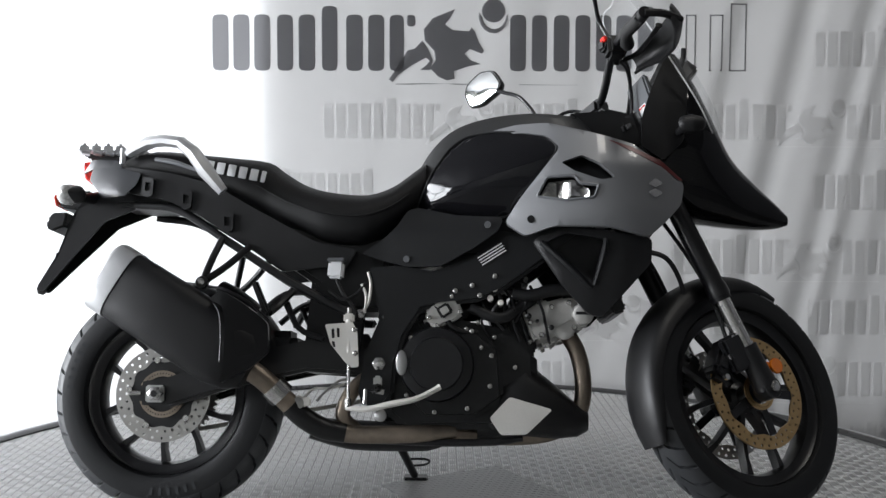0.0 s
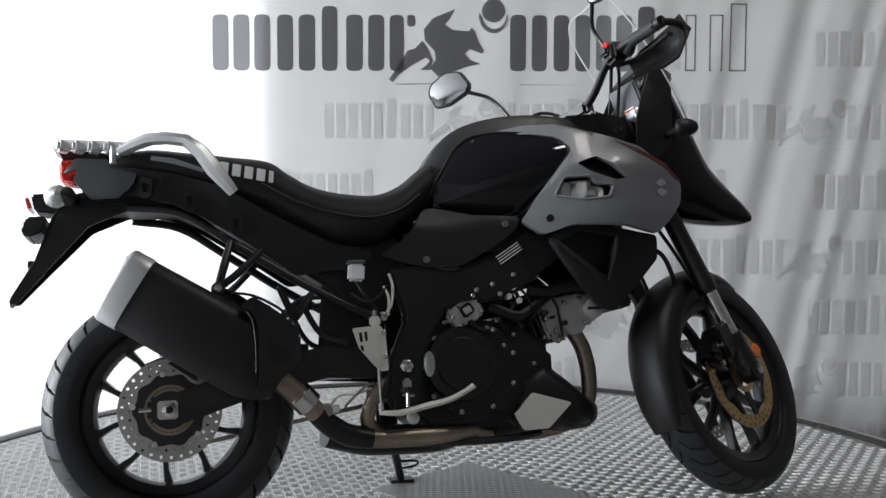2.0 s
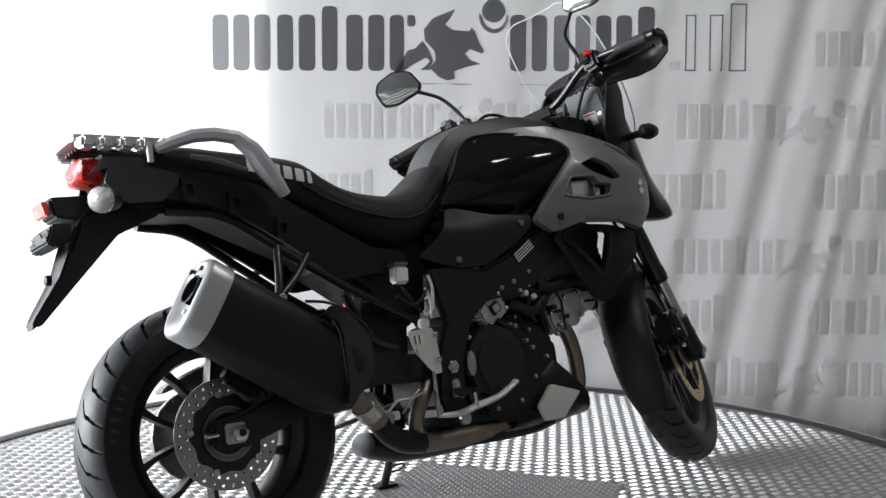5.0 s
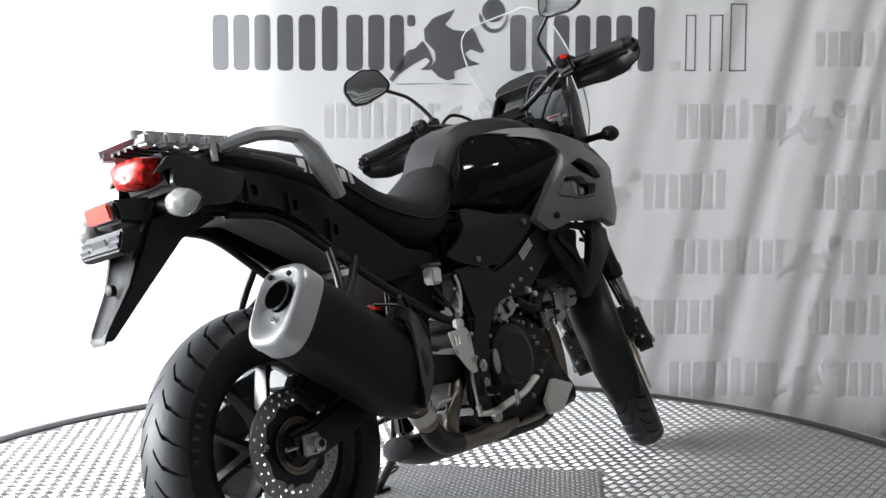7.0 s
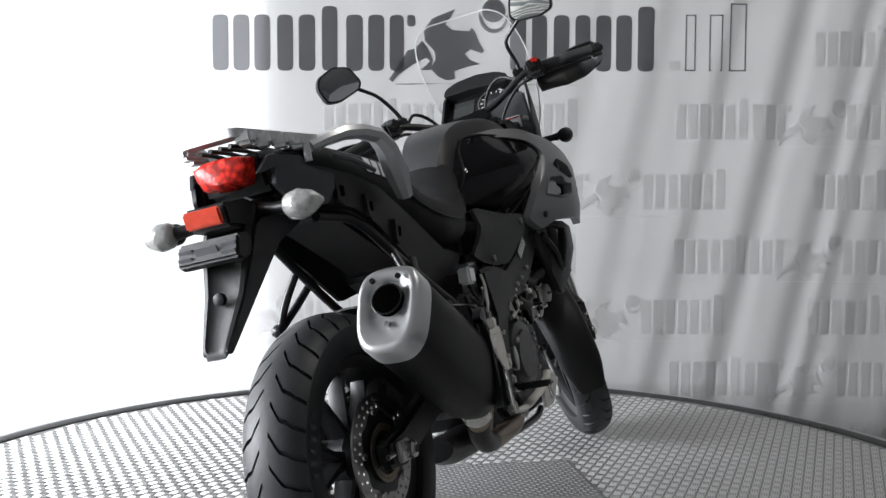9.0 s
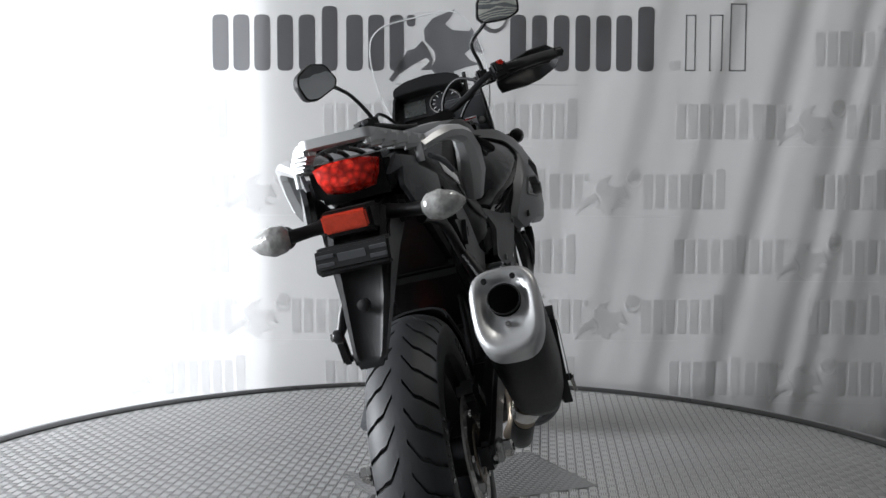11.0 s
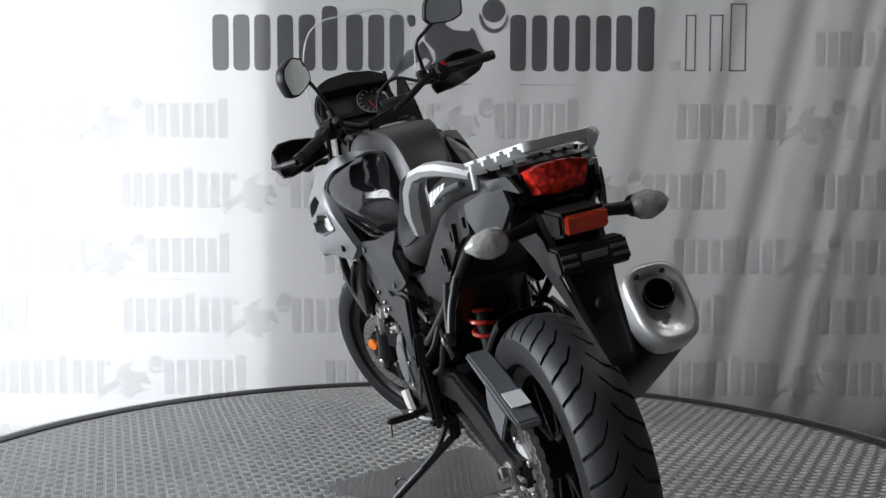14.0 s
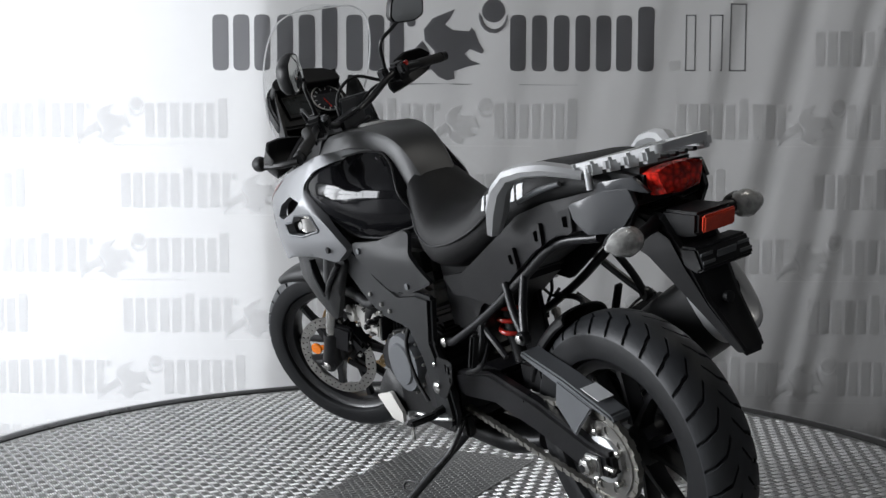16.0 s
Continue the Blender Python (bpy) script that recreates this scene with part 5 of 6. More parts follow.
# -- rack and grab rails --
rack = part("luggage_rack", rack_frame(), SILVER, bike, "silver cast luggage rack with a notched edge")
for s in (-1, 1):
    for k in range(5):
        x = -0.262 + 0.040 * k
        y = s * (0.070 + 0.058 * k / 4)
        part("rack_block", block((0.037, 0.036, 0.030), Matrix.Translation((x, y, 1.012 - 0.018 * k / 4)) @ Matrix.Rotation(s * radians(-20), 4, "Z") @ Matrix.Rotation(radians(5), 4, "Y"), 0.007), SILVER, rack)
    part("rack_foot", rod((-0.135, s * 0.128, 0.955), (-0.135, s * 0.128, 1.0), 0.008, 10), SILVER, rack)
    rail = [(-0.118, s * 0.126, 0.986), (-0.085, s * 0.146, 0.998), (-0.045, s * 0.170, 1.008), (0.0, s * 0.188, 1.008), (0.048, s * 0.199, 0.999), (0.084, s * 0.202, 0.970), (0.118, s * 0.197, 0.924), (0.166, s * 0.185, 0.866)]
    part("grab_rail", tube(rail, [0.017, 0.021, 0.023, 0.023, 0.024, 0.028, 0.031, 0.020], 8, 1, 0.72), SILVER, bike, "silver cast pillion grab rail", 25)
for y in (-0.05, -0.02, 0.01, 0.04):
    part("rack_rib", tube([(-0.275, y * 0.8, 1.003), (-0.20, y, 1.000), (-0.10, y * 1.3, 0.985)], 0.005, 8), BLACK_PLASTIC, rack)

# -- muffler --
AX = Vector((0.853, 0, -0.522))
SQ = Vector((0.522, 0, 0.853))


def oval(c, hw, hh, n=32, p=0.64, shift=0.0):
    ring = []
    for k in range(n):
        a = 2 * math.pi * k / n
        co, si = math.cos(a), math.sin(a)
        w = hw * (1.0 + 0.10 * si)
        ring.append(c + Vector((0, w * math.copysign(abs(co) ** p, co), 0)) + SQ * (hh * math.copysign(abs(si) ** p, si) + shift))
    return ring


M0 = Vector((-0.094, -0.228, 0.612))
muffler = part("muffler", loft([oval(M0 + AX * 0.012, 0.066, 0.092), oval(M0 + AX * 0.02, 0.069, 0.094), oval(M0 + AX * 0.18, 0.069, 0.097), oval(M0 + AX * 0.34, 0.066, 0.098), oval(M0 + AX * 0.395, 0.056, 0.085), oval(M0 + AX * 0.43, 0.035, 0.06)]), BLACK_PLASTIC, bike, "matt black oval muffler with a silver end cap", 50)
cap = part("end_cap", loft([oval(M0 + AX * 0.022, 0.0715, 0.0965), oval(M0 - AX * 0.026, 0.0715, 0.0965), oval(M0 - AX * 0.034, 0.068, 0.093), oval(M0 - AX * 0.0385, 0.061, 0.086), oval(M0 - AX * 0.038, 0.057, 0.081, shift=0.001), oval(M0 - AX * 0.029, 0.047, 0.067, p=0.8, shift=0.005), oval(M0 - AX * 0.022, 0.040, 0.058, p=0.9, shift=0.009), oval(M0 - AX * 0.021, 0.02, 0.03, p=0.9, shift=0.012)]), SILVER, muffler, "brushed silver end cap", 40)
OUT = M0 - AX * 0.033 + SQ * 0.020
# a closed disc, its near-black colour standing for the shade inside the pipe
part("outlet", tube([OUT + AX * 0.02, OUT - AX * 0.003, OUT - AX * 0.004], [0.033, 0.033, 0.030], 24, 1), stuff("outlet shade black", (0.002, 0.002, 0.002), 0.95, spec=0.0), cap, "exhaust outlet, painted black for its shaded inside")
part("outlet_lip", ring_tube(OUT - AX * 0.003, AX, 0.0335, 0.002), GREASY, cap)
part("cap_bolt", rod(M0 - AX * 0.018 - SQ * 0.032, M0 - AX * 0.030 - SQ * 0.032, 0.006, 10), STEEL, cap)
part("cap_bolt", rod(M0 - AX * 0.038 + SQ * 0.066 + Vector((0, -0.025, 0)), M0 - AX * 0.043 + SQ * 0.066 + Vector((0, -0.025, 0)), 0.006, 10), BLACK_PLASTIC, cap)
part("cap_bolt", rod(M0 - AX * 0.036 + SQ * 0.066 + Vector((0, 0.035, 0)), M0 - AX * 0.042 + SQ * 0.066 + Vector((0, 0.035, 0)), 0.006, 10), BLACK_PLASTIC, cap)
part("heat_shield", shell([(0.17, 0.56), (0.205, 0.545), (0.215, 0.50), (0.215, 0.385), (0.205, 0.345), (0.275, 0.385), (0.32, 0.43), (0.315, 0.505), (0.26, 0.55), (0.20, 0.585)], lambda x, z: -(0.302 - 0.45 * max(0, x - 0.21)), 0.020, step=0.03), SATIN_BLACK, muffler, "black heat shield")
# highlight along the shield's crease, modelled as a thin pale tube
part("shield_highlight", tube([(0.185, -0.3045, 0.548), (0.200, -0.3055, 0.520), (0.2055, -0.3055, 0.46), (0.2055, -0.3055, 0.400)], 0.0011, 6), GREY_PLASTIC, muffler, "pale line for the highlight on the heat shield crease")
part("shield_rim", tube([(0.155, -0.245, 0.600), (0.205, -0.275, 0.588), (0.268, -0.272, 0.555), (0.318, -0.258, 0.510)], 0.004, 6), SATIN_BLACK, muffler)
pipes = part("exhaust_pipe", tube([(0.23, -0.205, 0.405), (0.29, -0.190, 0.365), (0.345, -0.172, 0.315), (0.372, -0.162, 0.288)], [0.029, 0.028, 0.027, 0.027], 18), HEADER, bike, "heat-tinted steel exhaust pipe")
part("elbow", tube([(0.365, -0.164, 0.295), (0.40, -0.150, 0.262), (0.45, -0.138, 0.234), (0.51, -0.130, 0.222)], [0.0285, 0.029, 0.029, 0.026], 18), GREASY, pipes, "dark pipe elbow")
part("lower_pipe", tube([(0.50, -0.131, 0.222), (0.56, -0.127, 0.219), (0.70, -0.122, 0.222), (0.80, -0.10, 0.228)], [0.024, 0.024, 0.024, 0.022], 18), HEADER, pipes)
part("pipe_clamp", tube([(0.318, -0.183, 0.345), (0.345, -0.172, 0.318)], [0.036, 0.036], 18, 1), STEEL, pipes)
part("collector", tube([(0.40, -0.02, 0.235), (0.52, 0.0, 0.215), (0.72, 0.0, 0.215), (0.80, 0.0, 0.235)], [0.045, 0.06, 0.06, 0.035], 18, 4, 0.7), GREASY, pipes)
part("front_header", tube([(1.105, -0.055, 0.500), (1.135, -0.060, 0.44), (1.148, -0.060, 0.36), (1.135, -0.060, 0.285), (1.07, -0.05, 0.232), (0.95, -0.04, 0.215), (0.80, -0.05, 0.225)], 0.023, 16), HEADER, pipes, "heat-tinted front exhaust header")
part("header_flange", rod((1.098, -0.054, 0.513), (1.108, -0.056, 0.493), 0.034, 12), HEADER, pipes)
part("rear_header", tube([(0.66, -0.06, 0.46), (0.60, -0.10, 0.40), (0.53, -0.13, 0.34), (0.50, -0.125, 0.27), (0.54, -0.10, 0.225)], 0.020, 14), HEADER, pipes)

# -- frame --
for s in (0, 1):
    b = slab([(0.560, 0.662), (0.640, 0.668), (0.742, 0.655), (0.836, 0.690), (0.942, 0.752), (1.06, 0.800), (1.20, 0.92), (1.26, 0.90), (1.20, 0.80), (1.05, 0.690), (0.925, 0.600), (0.860, 0.572), (0.760, 0.560), (0.712, 0.548),
              (0.668, 0.478), (0.645, 0.40), (0.640, 0.325), (0.612, 0.290), (0.560, 0.288), (0.545, 0.33), (0.560, 0.43), (0.600, 0.53)], -0.178, -0.148, 0.010)
    fr = part("frame_spar", mirrored(b) if s else b, CHARCOAL, bike, "satin black alloy frame spar")
    b = moved(lathe([(0.018, -0.176), (0.018, -0.186), (0.011, -0.190)], 6), Matrix.Translation((0.60, 0, 0.405)))
    part("pivot_bolt", mirrored(b) if s else b, STEEL, fr)
    for x, z in ((0.865, 0.588), (0.80, 0.60), (0.905, 0.64), (0.845, 0.615)):
        b = moved(lathe([(0.0068, -0.176), (0.0068, -0.184), (0.004, -0.187)], 8), Matrix.Translation((x, 0, z)))
        part("engine_bolt", mirrored(b) if s else b, BOLT, fr)
b = shell([(0.855, 0.690), (0.925, 0.735), (0.94, 0.712), (0.87, 0.668)], lambda x, z: -0.1805, 0.002, step=0.02, r=0.003)
label = part("info_label", b, BLACK_PLASTIC, bike, "black information label with pale print")
for k in range(4):
    b = shell([(0.858 + 0.004 * k, 0.689 - 0.0062 * k), (0.922 + 0.004 * k, 0.730 - 0.0062 * k), (0.9235 + 0.004 * k, 0.7275 - 0.0062 * k), (0.8595 + 0.004 * k, 0.6865 - 0.0062 * k)], lambda x, z: -0.1825, 0.001, step=0.03, r=0.0004)
    part("printed_bar", b, WHITE_PRINT, label)

# -- engine --
engine = part("engine", slab([(0.60, 0.45), (0.66, 0.51), (0.80, 0.53), (0.96, 0.50), (1.02, 0.44), (1.02, 0.30), (0.96, 0.235), (0.66, 0.235), (0.60, 0.29)], -0.135, 0.135, 0.018), GREASY, bike, "black V-twin engine")


def round_cover(x, z, r, y0, y1, n=40):
    s = 1 if y1 > y0 else -1
    prof = [(r, y0), (r, y0 + (y1 - y0) * 0.55), (r * 0.95, y0 + (y1 - y0) * 0.8), (r * 0.72, y0 + (y1 - y0) * 0.86), (r * 0.68, y1), (r * 0.2, y1)]
    return moved(lathe(prof, n), Matrix.Translation((x, 0, z)))


part("clutch_cover", round_cover(0.752, 0.405, 0.100, -0.130, -0.190), SATIN_BLACK, engine, "satin black clutch cover")
part("alternator_cover", round_cover(0.815, 0.435, 0.088, 0.130, 0.176), GREY_PLASTIC, engine, "grey alternator cover")
part("crankcase_cover", slab([(0.66, 0.32), (0.70, 0.50), (0.84, 0.515), (0.92, 0.45), (0.93, 0.32), (0.86, 0.265), (0.72, 0.262)], -0.158, -0.13, 0.012), GREASY, engine)
part("sprocket_cover", slab([(0.58, 0.44), (0.66, 0.475), (0.71, 0.42), (0.70, 0.32), (0.62, 0.30), (0.57, 0.35)], 0.13, 0.165, 0.014), SATIN_BLACK, engine, "black sprocket cover")
part("silver_cover_edge", moved(lathe([(0.0195, -0.172), (0.0195, -0.187), (0.015, -0.189)], 20), Matrix.Translation((0.660, 0, 0.408)) @ Matrix.Diagonal((0.75, 1, 1.7, 1))), ALLOY, engine)
for k in range(9):
    a = 2 * math.pi * k / 9 + 0.3
    part("cover_bolt", moved(lathe([(0.0065, -0.148), (0.0065, -0.166), (0.004, -0.168)], 8), Matrix.Translation((0.775 + 0.128 * math.cos(a), 0, 0.395 + 0.118 * math.sin(a)))), BOLT, engine)
    part("cover_bolt", moved(lathe([(0.0055, 0.130), (0.0055, 0.150), (0.0035, 0.153)], 8), Matrix.Translation((0.815 + 0.093 * math.cos(a), 0, 0.435 + 0.093 * math.sin(a)))), BOLT, engine)


def cylinder(cx, cz, tilt, material, name):
    """A finned barrel with its head and cover, standing along a tilted line."""
    m = Matrix.Translation((cx, 0, cz)) @ Matrix.Rotation(radians(tilt), 4, "Y")
    barrel = part(name, moved(box(-0.068, 0.068, -0.085, 0.085, -0.02, 0.085, 0.008), m), GREASY, engine, "dark finned engine cylinder")
    for k in range(4):
        part("fin", moved(box(-0.080, 0.080, -0.098, 0.098, 0.004 + 0.020 * k, 0.010 + 0.020 * k, 0.002), m), GREASY, barrel)
    part("cylinder_head", moved(joined(box(-0.060, 0.060, -0.108, 0.108, 0.087, 0.125, 0.010), box(-0.066, 0.066, -0.114, 0.114, 0.122, 0.142, 0.008), box(-0.054, 0.054, -0.106, 0.106, 0.140, 0.205, 0.016)), m), material, barrel, "cast alloy cylinder head")
    for s in (-1, 1):
        part("cam_cap", moved(moved(lathe([(0.030, -0.014), (0.030, 0.012), (0.022, 0.016)] if s > 0 else [(0.022, -0.016), (0.030, -0.012), (0.030, 0.014)], 20), Matrix.Translation((0.030, s * 0.122, 0.165))), m), material, barrel)
        for x in (-0.062, 0.0, 0.062):
            part("head_bolt", moved(rod((x, s * 0.100, 0.110), (x, s * 0.110, 0.110), 0.007, 8), m), STEEL, barrel)
    return barrel


cylinder(0.925, 0.490, 74, ENGINE_GREY, "front_cylinder")
cylinder(0.765, 0.475, -14, ENGINE_GREY, "rear_cylinder")
for s in (0, 1):     # the front head's cast side, with its cam cap, ribs and bolts
    b = joined(slab([(0.985, 0.552), (1.03, 0.575), (1.118, 0.592), (1.150, 0.578), (1.172, 0.548), (1.148, 0.505), (1.08, 0.488), (1.004, 0.474)], -0.136, -0.100, 0.009),
               slab([(1.045, 0.570), (1.112, 0.583), (1.128, 0.535), (1.07, 0.500), (1.03, 0.510)], -0.143, -0.130, 0.006))
    hd = part("head_casting", mirrored(b) if s else b, ENGINE_GREY, engine, "pale cast alloy cylinder head side")
    b = moved(lathe([(0.020, -0.158), (0.0275, -0.154), (0.030, -0.130), (0.030, -0.10)], 24), Matrix.Translation((1.142, 0, 0.545)))
    part("cam_cap", mirrored(b) if s else b, ENGINE_GREY, hd)
    b = slab([(1.121, 0.549), (1.163, 0.549), (1.163, 0.541), (1.121, 0.541)], -0.161, -0.157, 0.001)
    part("cap_slot", mirrored(b) if s else b, GREASY, hd)
    for k in range(3):
        b = slab([(0.962 + 0.014 * k, 0.560 + 0.003 * k), (0.968 + 0.014 * k, 0.561 + 0.003 * k), (1.000 + 0.014 * k, 0.468 + 0.004 * k), (0.994 + 0.014 * k, 0.467 + 0.004 * k)], -0.132, -0.09, 0.001)
        part("rib", mirrored(b) if s else b, ENGINE_GREY if k else GREASY, hd)
    for x, z in ((1.058, 0.562), (1.104, 0.574), (1.030, 0.488), (1.118, 0.508), (1.000, 0.520)):
        b = moved(lathe([(0.005, -0.150), (0.0075, -0.147), (0.0075, -0.128)], 8), Matrix.Translation((x, 0, z)))
        part("casting_bolt", mirrored(b) if s else b, STEEL, hd)
    b = tube([(0.955, -0.146, 0.600), (1.00, -0.150, 0.592), (1.06, -0.148, 0.606), (1.14, -0.140, 0.612), (1.19, -0.12, 0.60)], 0.017, 10)
    part("coolant_hose", mirrored(b) if s else b, BLACK_PLASTIC, engine, "black coolant hose over the head")
cam_box = part("cam_box", slab([(0.717, 0.542), (0.730, 0.562), (0.784, 0.596), (0.806, 0.578), (0.823, 0.540), (0.800, 0.522), (0.748, 0.500), (0.728, 0.512)], -0.172, -0.135, 0.007), ENGINE_GREY, engine, "cast alloy housing of the rear cylinder")
part("cam_box_frame", slab([(0.748, 0.552), (0.778, 0.571), (0.796, 0.545), (0.765, 0.524)], -0.180, -0.170, 0.004), GREASY, cam_box)
part("cam_box_plug", slab([(0.757, 0.550), (0.776, 0.561), (0.786, 0.545), (0.768, 0.533)], -0.184, -0.178, 0.002), ENGINE_GREY, cam_box)
for x, z in ((0.732, 0.528), (0.790, 0.586), (0.812, 0.545), (0.752, 0.508)):
    part("casting_bolt", moved(lathe([(0.004, -0.180), (0.006, -0.178), (0.006, -0.165)], 8), Matrix.Translation((x, 0, z))), STEEL, cam_box)
part("starter", rod((0.80, -0.05, 0.555), (0.94, -0.05, 0.575), 0.032, 16), GREASY, engine)
part("throttle_body", joined(block((0.20, 0.18, 0.10), Matrix.Translation((0.90, 0, 0.665)), 0.02), rod((0.86, -0.12, 0.66), (0.86, 0.12, 0.66), 0.035)), BLACK_PLASTIC, bike, "black throttle bodies under the tank")
part("air_box", box(0.62, 1.02, -0.13, 0.13, 0.68, 0.80, 0.03), BLACK_PLASTIC, bike, "black air box")
part("battery_box", slab([(0.30, 0.80), (0.62, 0.76), (0.60, 0.55), (0.47, 0.55), (0.42, 0.62), (0.30, 0.70)], -0.10, 0.10, 0.015), GREASY, bike, "black battery box")
for x, z, y in ((0.97, 0.60, -0.13), (0.93, 0.54, -0.135), (0.86, 0.52, -0.14), (0.905, 0.48, -0.14), (0.99, 0.64, -0.12), (0.72, 0.52, -0.15), (0.83, 0.50, -0.15), (1.0, 0.47, -0.12), (0.87, 0.45, -0.165), (0.96, 0.40, -0.14)):
    part("bolt", moved(lathe([(0.0035, y - 0.013), (0.0058, y - 0.011), (0.0058, y + 0.03), (0.003, y + 0.032)], 8), Matrix.Translation((x, 0, z))), BOLT, engine)
for pts, r in (([(0.84, -0.15, 0.56), (0.92, -0.155, 0.53), (0.98, -0.14, 0.565), (1.05, -0.13, 0.61), (1.13, -0.12, 0.60)], 0.016), ([(0.70, -0.16, 0.60), (0.76, -0.165, 0.545), (0.80, -0.16, 0.50), (0.86, -0.15, 0.49)], 0.008),
               ([(0.88, -0.15, 0.62), (0.92, -0.16, 0.585), (0.90, -0.16, 0.54), (0.93, -0.15, 0.50)], 0.006), ([(0.95, -0.14, 0.62), (0.99, -0.15, 0.58), (0.96, -0.15, 0.52)], 0.005),
               ([(0.72, 0.16, 0.58), (0.76, 0.17, 0.50), (0.74, 0.17, 0.40), (0.70, 0.165, 0.34)], 0.006), ([(0.95, 0.12, 0.60), (1.03, 0.13, 0.56), (1.10, 0.12, 0.50), (1.14, 0.10, 0.56)], 0.017)):
    part("hose", tube(pts, r, 10), BLACK_PLASTIC, engine, "black rubber hose")

for k in range(12):     # made-up studs strewn round the cylinders to give the small glints there
    x, z = 0.66 + 0.42 * ((k * 0.618) % 1.0), 0.455 + 0.19 * ((k * 0.383 + 0.21) % 1.0)
    y = -0.142 - 0.022 * ((k * 0.27) % 1.0)
    r = 0.004 + 0.005 * ((k * 0.71) % 1.0)
    part("glint_stud", moved(lathe([(r * 0.6, y - 0.010), (r, y - 0.007), (r, y + 0.030)], 8), Matrix.Translation((x, 0, z))), (GREASY, BOLT, GREASY)[k % 3], engine)
    part("glint_stud", moved(lathe([(r, 0.10), (r, -y + 0.006), (r * 0.6, -y + 0.009)], 8), Matrix.Translation((x, 0, z))), (GREASY, BOLT, GREASY)[k % 3], engine)
for k in range(5):
    x = 0.70 + 0.075 * k
    part("cable", tube([(x, -0.135, 0.62), (x + 0.03, -0.155, 0.57 - 0.01 * (k % 3)), (x + 0.01 * k, -0.150, 0.52), (x + 0.05, -0.140, 0.47)], 0.0038, 6), BLACK_PLASTIC, engine)

# -- radiator and lower shrouds --
radiator = part("radiator", moved(box(-0.018, 0.018, -0.165, 0.165, -0.12, 0.12, 0.006), Matrix.Translation((1.20, 0, 0.66)) @ Matrix.Rotation(radians(-18), 4, "Y")), GREASY, bike, "black radiator")
for k in range(10):
    part("radiator_fin", moved(box(-0.021, 0.021, -0.16, 0.16, -0.106 + 0.0225 * k, -0.100 + 0.0225 * k, 0), Matrix.Translation((1.20, 0, 0.66)) @ Matrix.Rotation(radians(-18), 4, "Y")), BLACK_PLASTIC, radiator)
for s in (0, 1):
    b = shell([(1.003, 0.734), (1.06, 0.768), (1.20, 0.758), (1.318, 0.738), (1.315, 0.674), (1.250, 0.600), (1.185, 0.531), (1.150, 0.540), (1.085, 0.612)], lambda x, z: -(0.196 + 0.03 * clamp((x - 1.0) / 0.15) - 0.28 * max(0, 0.66 - z) - 0.15 * max(0, x - 1.24)), 0.016,
              [[(1.038, 0.728), (1.09, 0.752), (1.192, 0.735), (1.162, 0.625)]], 0.022, 0.012)
    sc = part("radiator_shroud", mirrored(b) if s else b, BLACK_PLASTIC, bike, "black radiator side shroud with a three-cornered opening", 50)
    b = tube([(1.027, -0.212, 0.728), (1.10, -0.222, 0.660), (1.158, -0.206, 0.607)], 0.008, 8)
    part("shroud_rib", mirrored(b) if s else b, CHARCOAL, sc)
    b = tube([(1.196, -0.226, 0.735), (1.188, -0.226, 0.69), (1.166, -0.212, 0.615)], 0.007, 8)
    part("shroud_rib", mirrored(b) if s else b, CHARCOAL, sc)
for s in (0, 1):
    b = shell([(1.02, 0.735), (1.09, 0.762), (1.21, 0.745), (1.172, 0.605)], lambda x, z: -(0.170 - 0.28 * max(0, 0.66 - z)), 0.006, step=0.03)
    part("shroud_back", mirrored(b) if s else b, BLACK_PLASTIC, bike, "black inner duct of the radiator shroud")
part("wiring", tube([(1.31, -0.12, 0.72), (1.37, -0.12, 0.70), (1.41, -0.10, 0.64), (1.42, -0.09, 0.58), (1.40, -0.08, 0.50)], 0.007, 8), BLACK_PLASTIC, bike, "black cable to the front wheel")
part("steering_head", tube([(1.235, 0, 0.86), (1.165, 0, 1.02)], [0.045, 0.045], 16, 1), SATIN_BLACK, bike, "black steering head")
part("dash_cover", slab([(1.10, 1.105), (1.22, 1.115), (1.30, 1.10), (1.33, 1.0), (1.20, 1.0)], -0.13, 0.13, 0.015), BLACK_PLASTIC, bike, "black cover ahead of the tank")

# -- belly pan --
part("belly_pan", loft([[(0.86, y * 0.10, 0.245 + z * 0.040) for y, z in BELLY], [(0.93, y * 0.145, 0.300 + z * 0.090) for y, z in BELLY], [(0.99, y * 0.150, 0.320 + z * 0.105) for y, z in BELLY], [(1.07, y * 0.135, 0.285 + z * 0.075) for y, z in BELLY],
                        [(1.13, y * 0.115, 0.262 + z * 0.046) for y, z in BELLY], [(1.16, y * 0.08, 0.262 + z * 0.030) for y, z in BELLY]]), BLACK_PLASTIC, bike, "black belly pan with pale side plates", 35)
for s in (0, 1):
    b = shell([(0.892, 0.266), (0.945, 0.322), (1.058, 0.290), (0.990, 0.224), (0.922, 0.222)], lambda x, z: -(0.164 - 0.10 * max(0, x - 0.98) - 0.25 * max(0, 0.27 - z)), 0.012, step=0.025, r=0.008)
    part("skid_plate", mirrored(b) if s else b, PALE_ALLOY, bike, "pale alloy skid plate")
part("skid_rail", tube([(0.56, -0.11, 0.205), (0.75, -0.12, 0.200), (0.90, -0.12, 0.203), (0.98, -0.11, 0.215)], 0.010, 8), SATIN_BLACK, bike, "black rail under the engine")

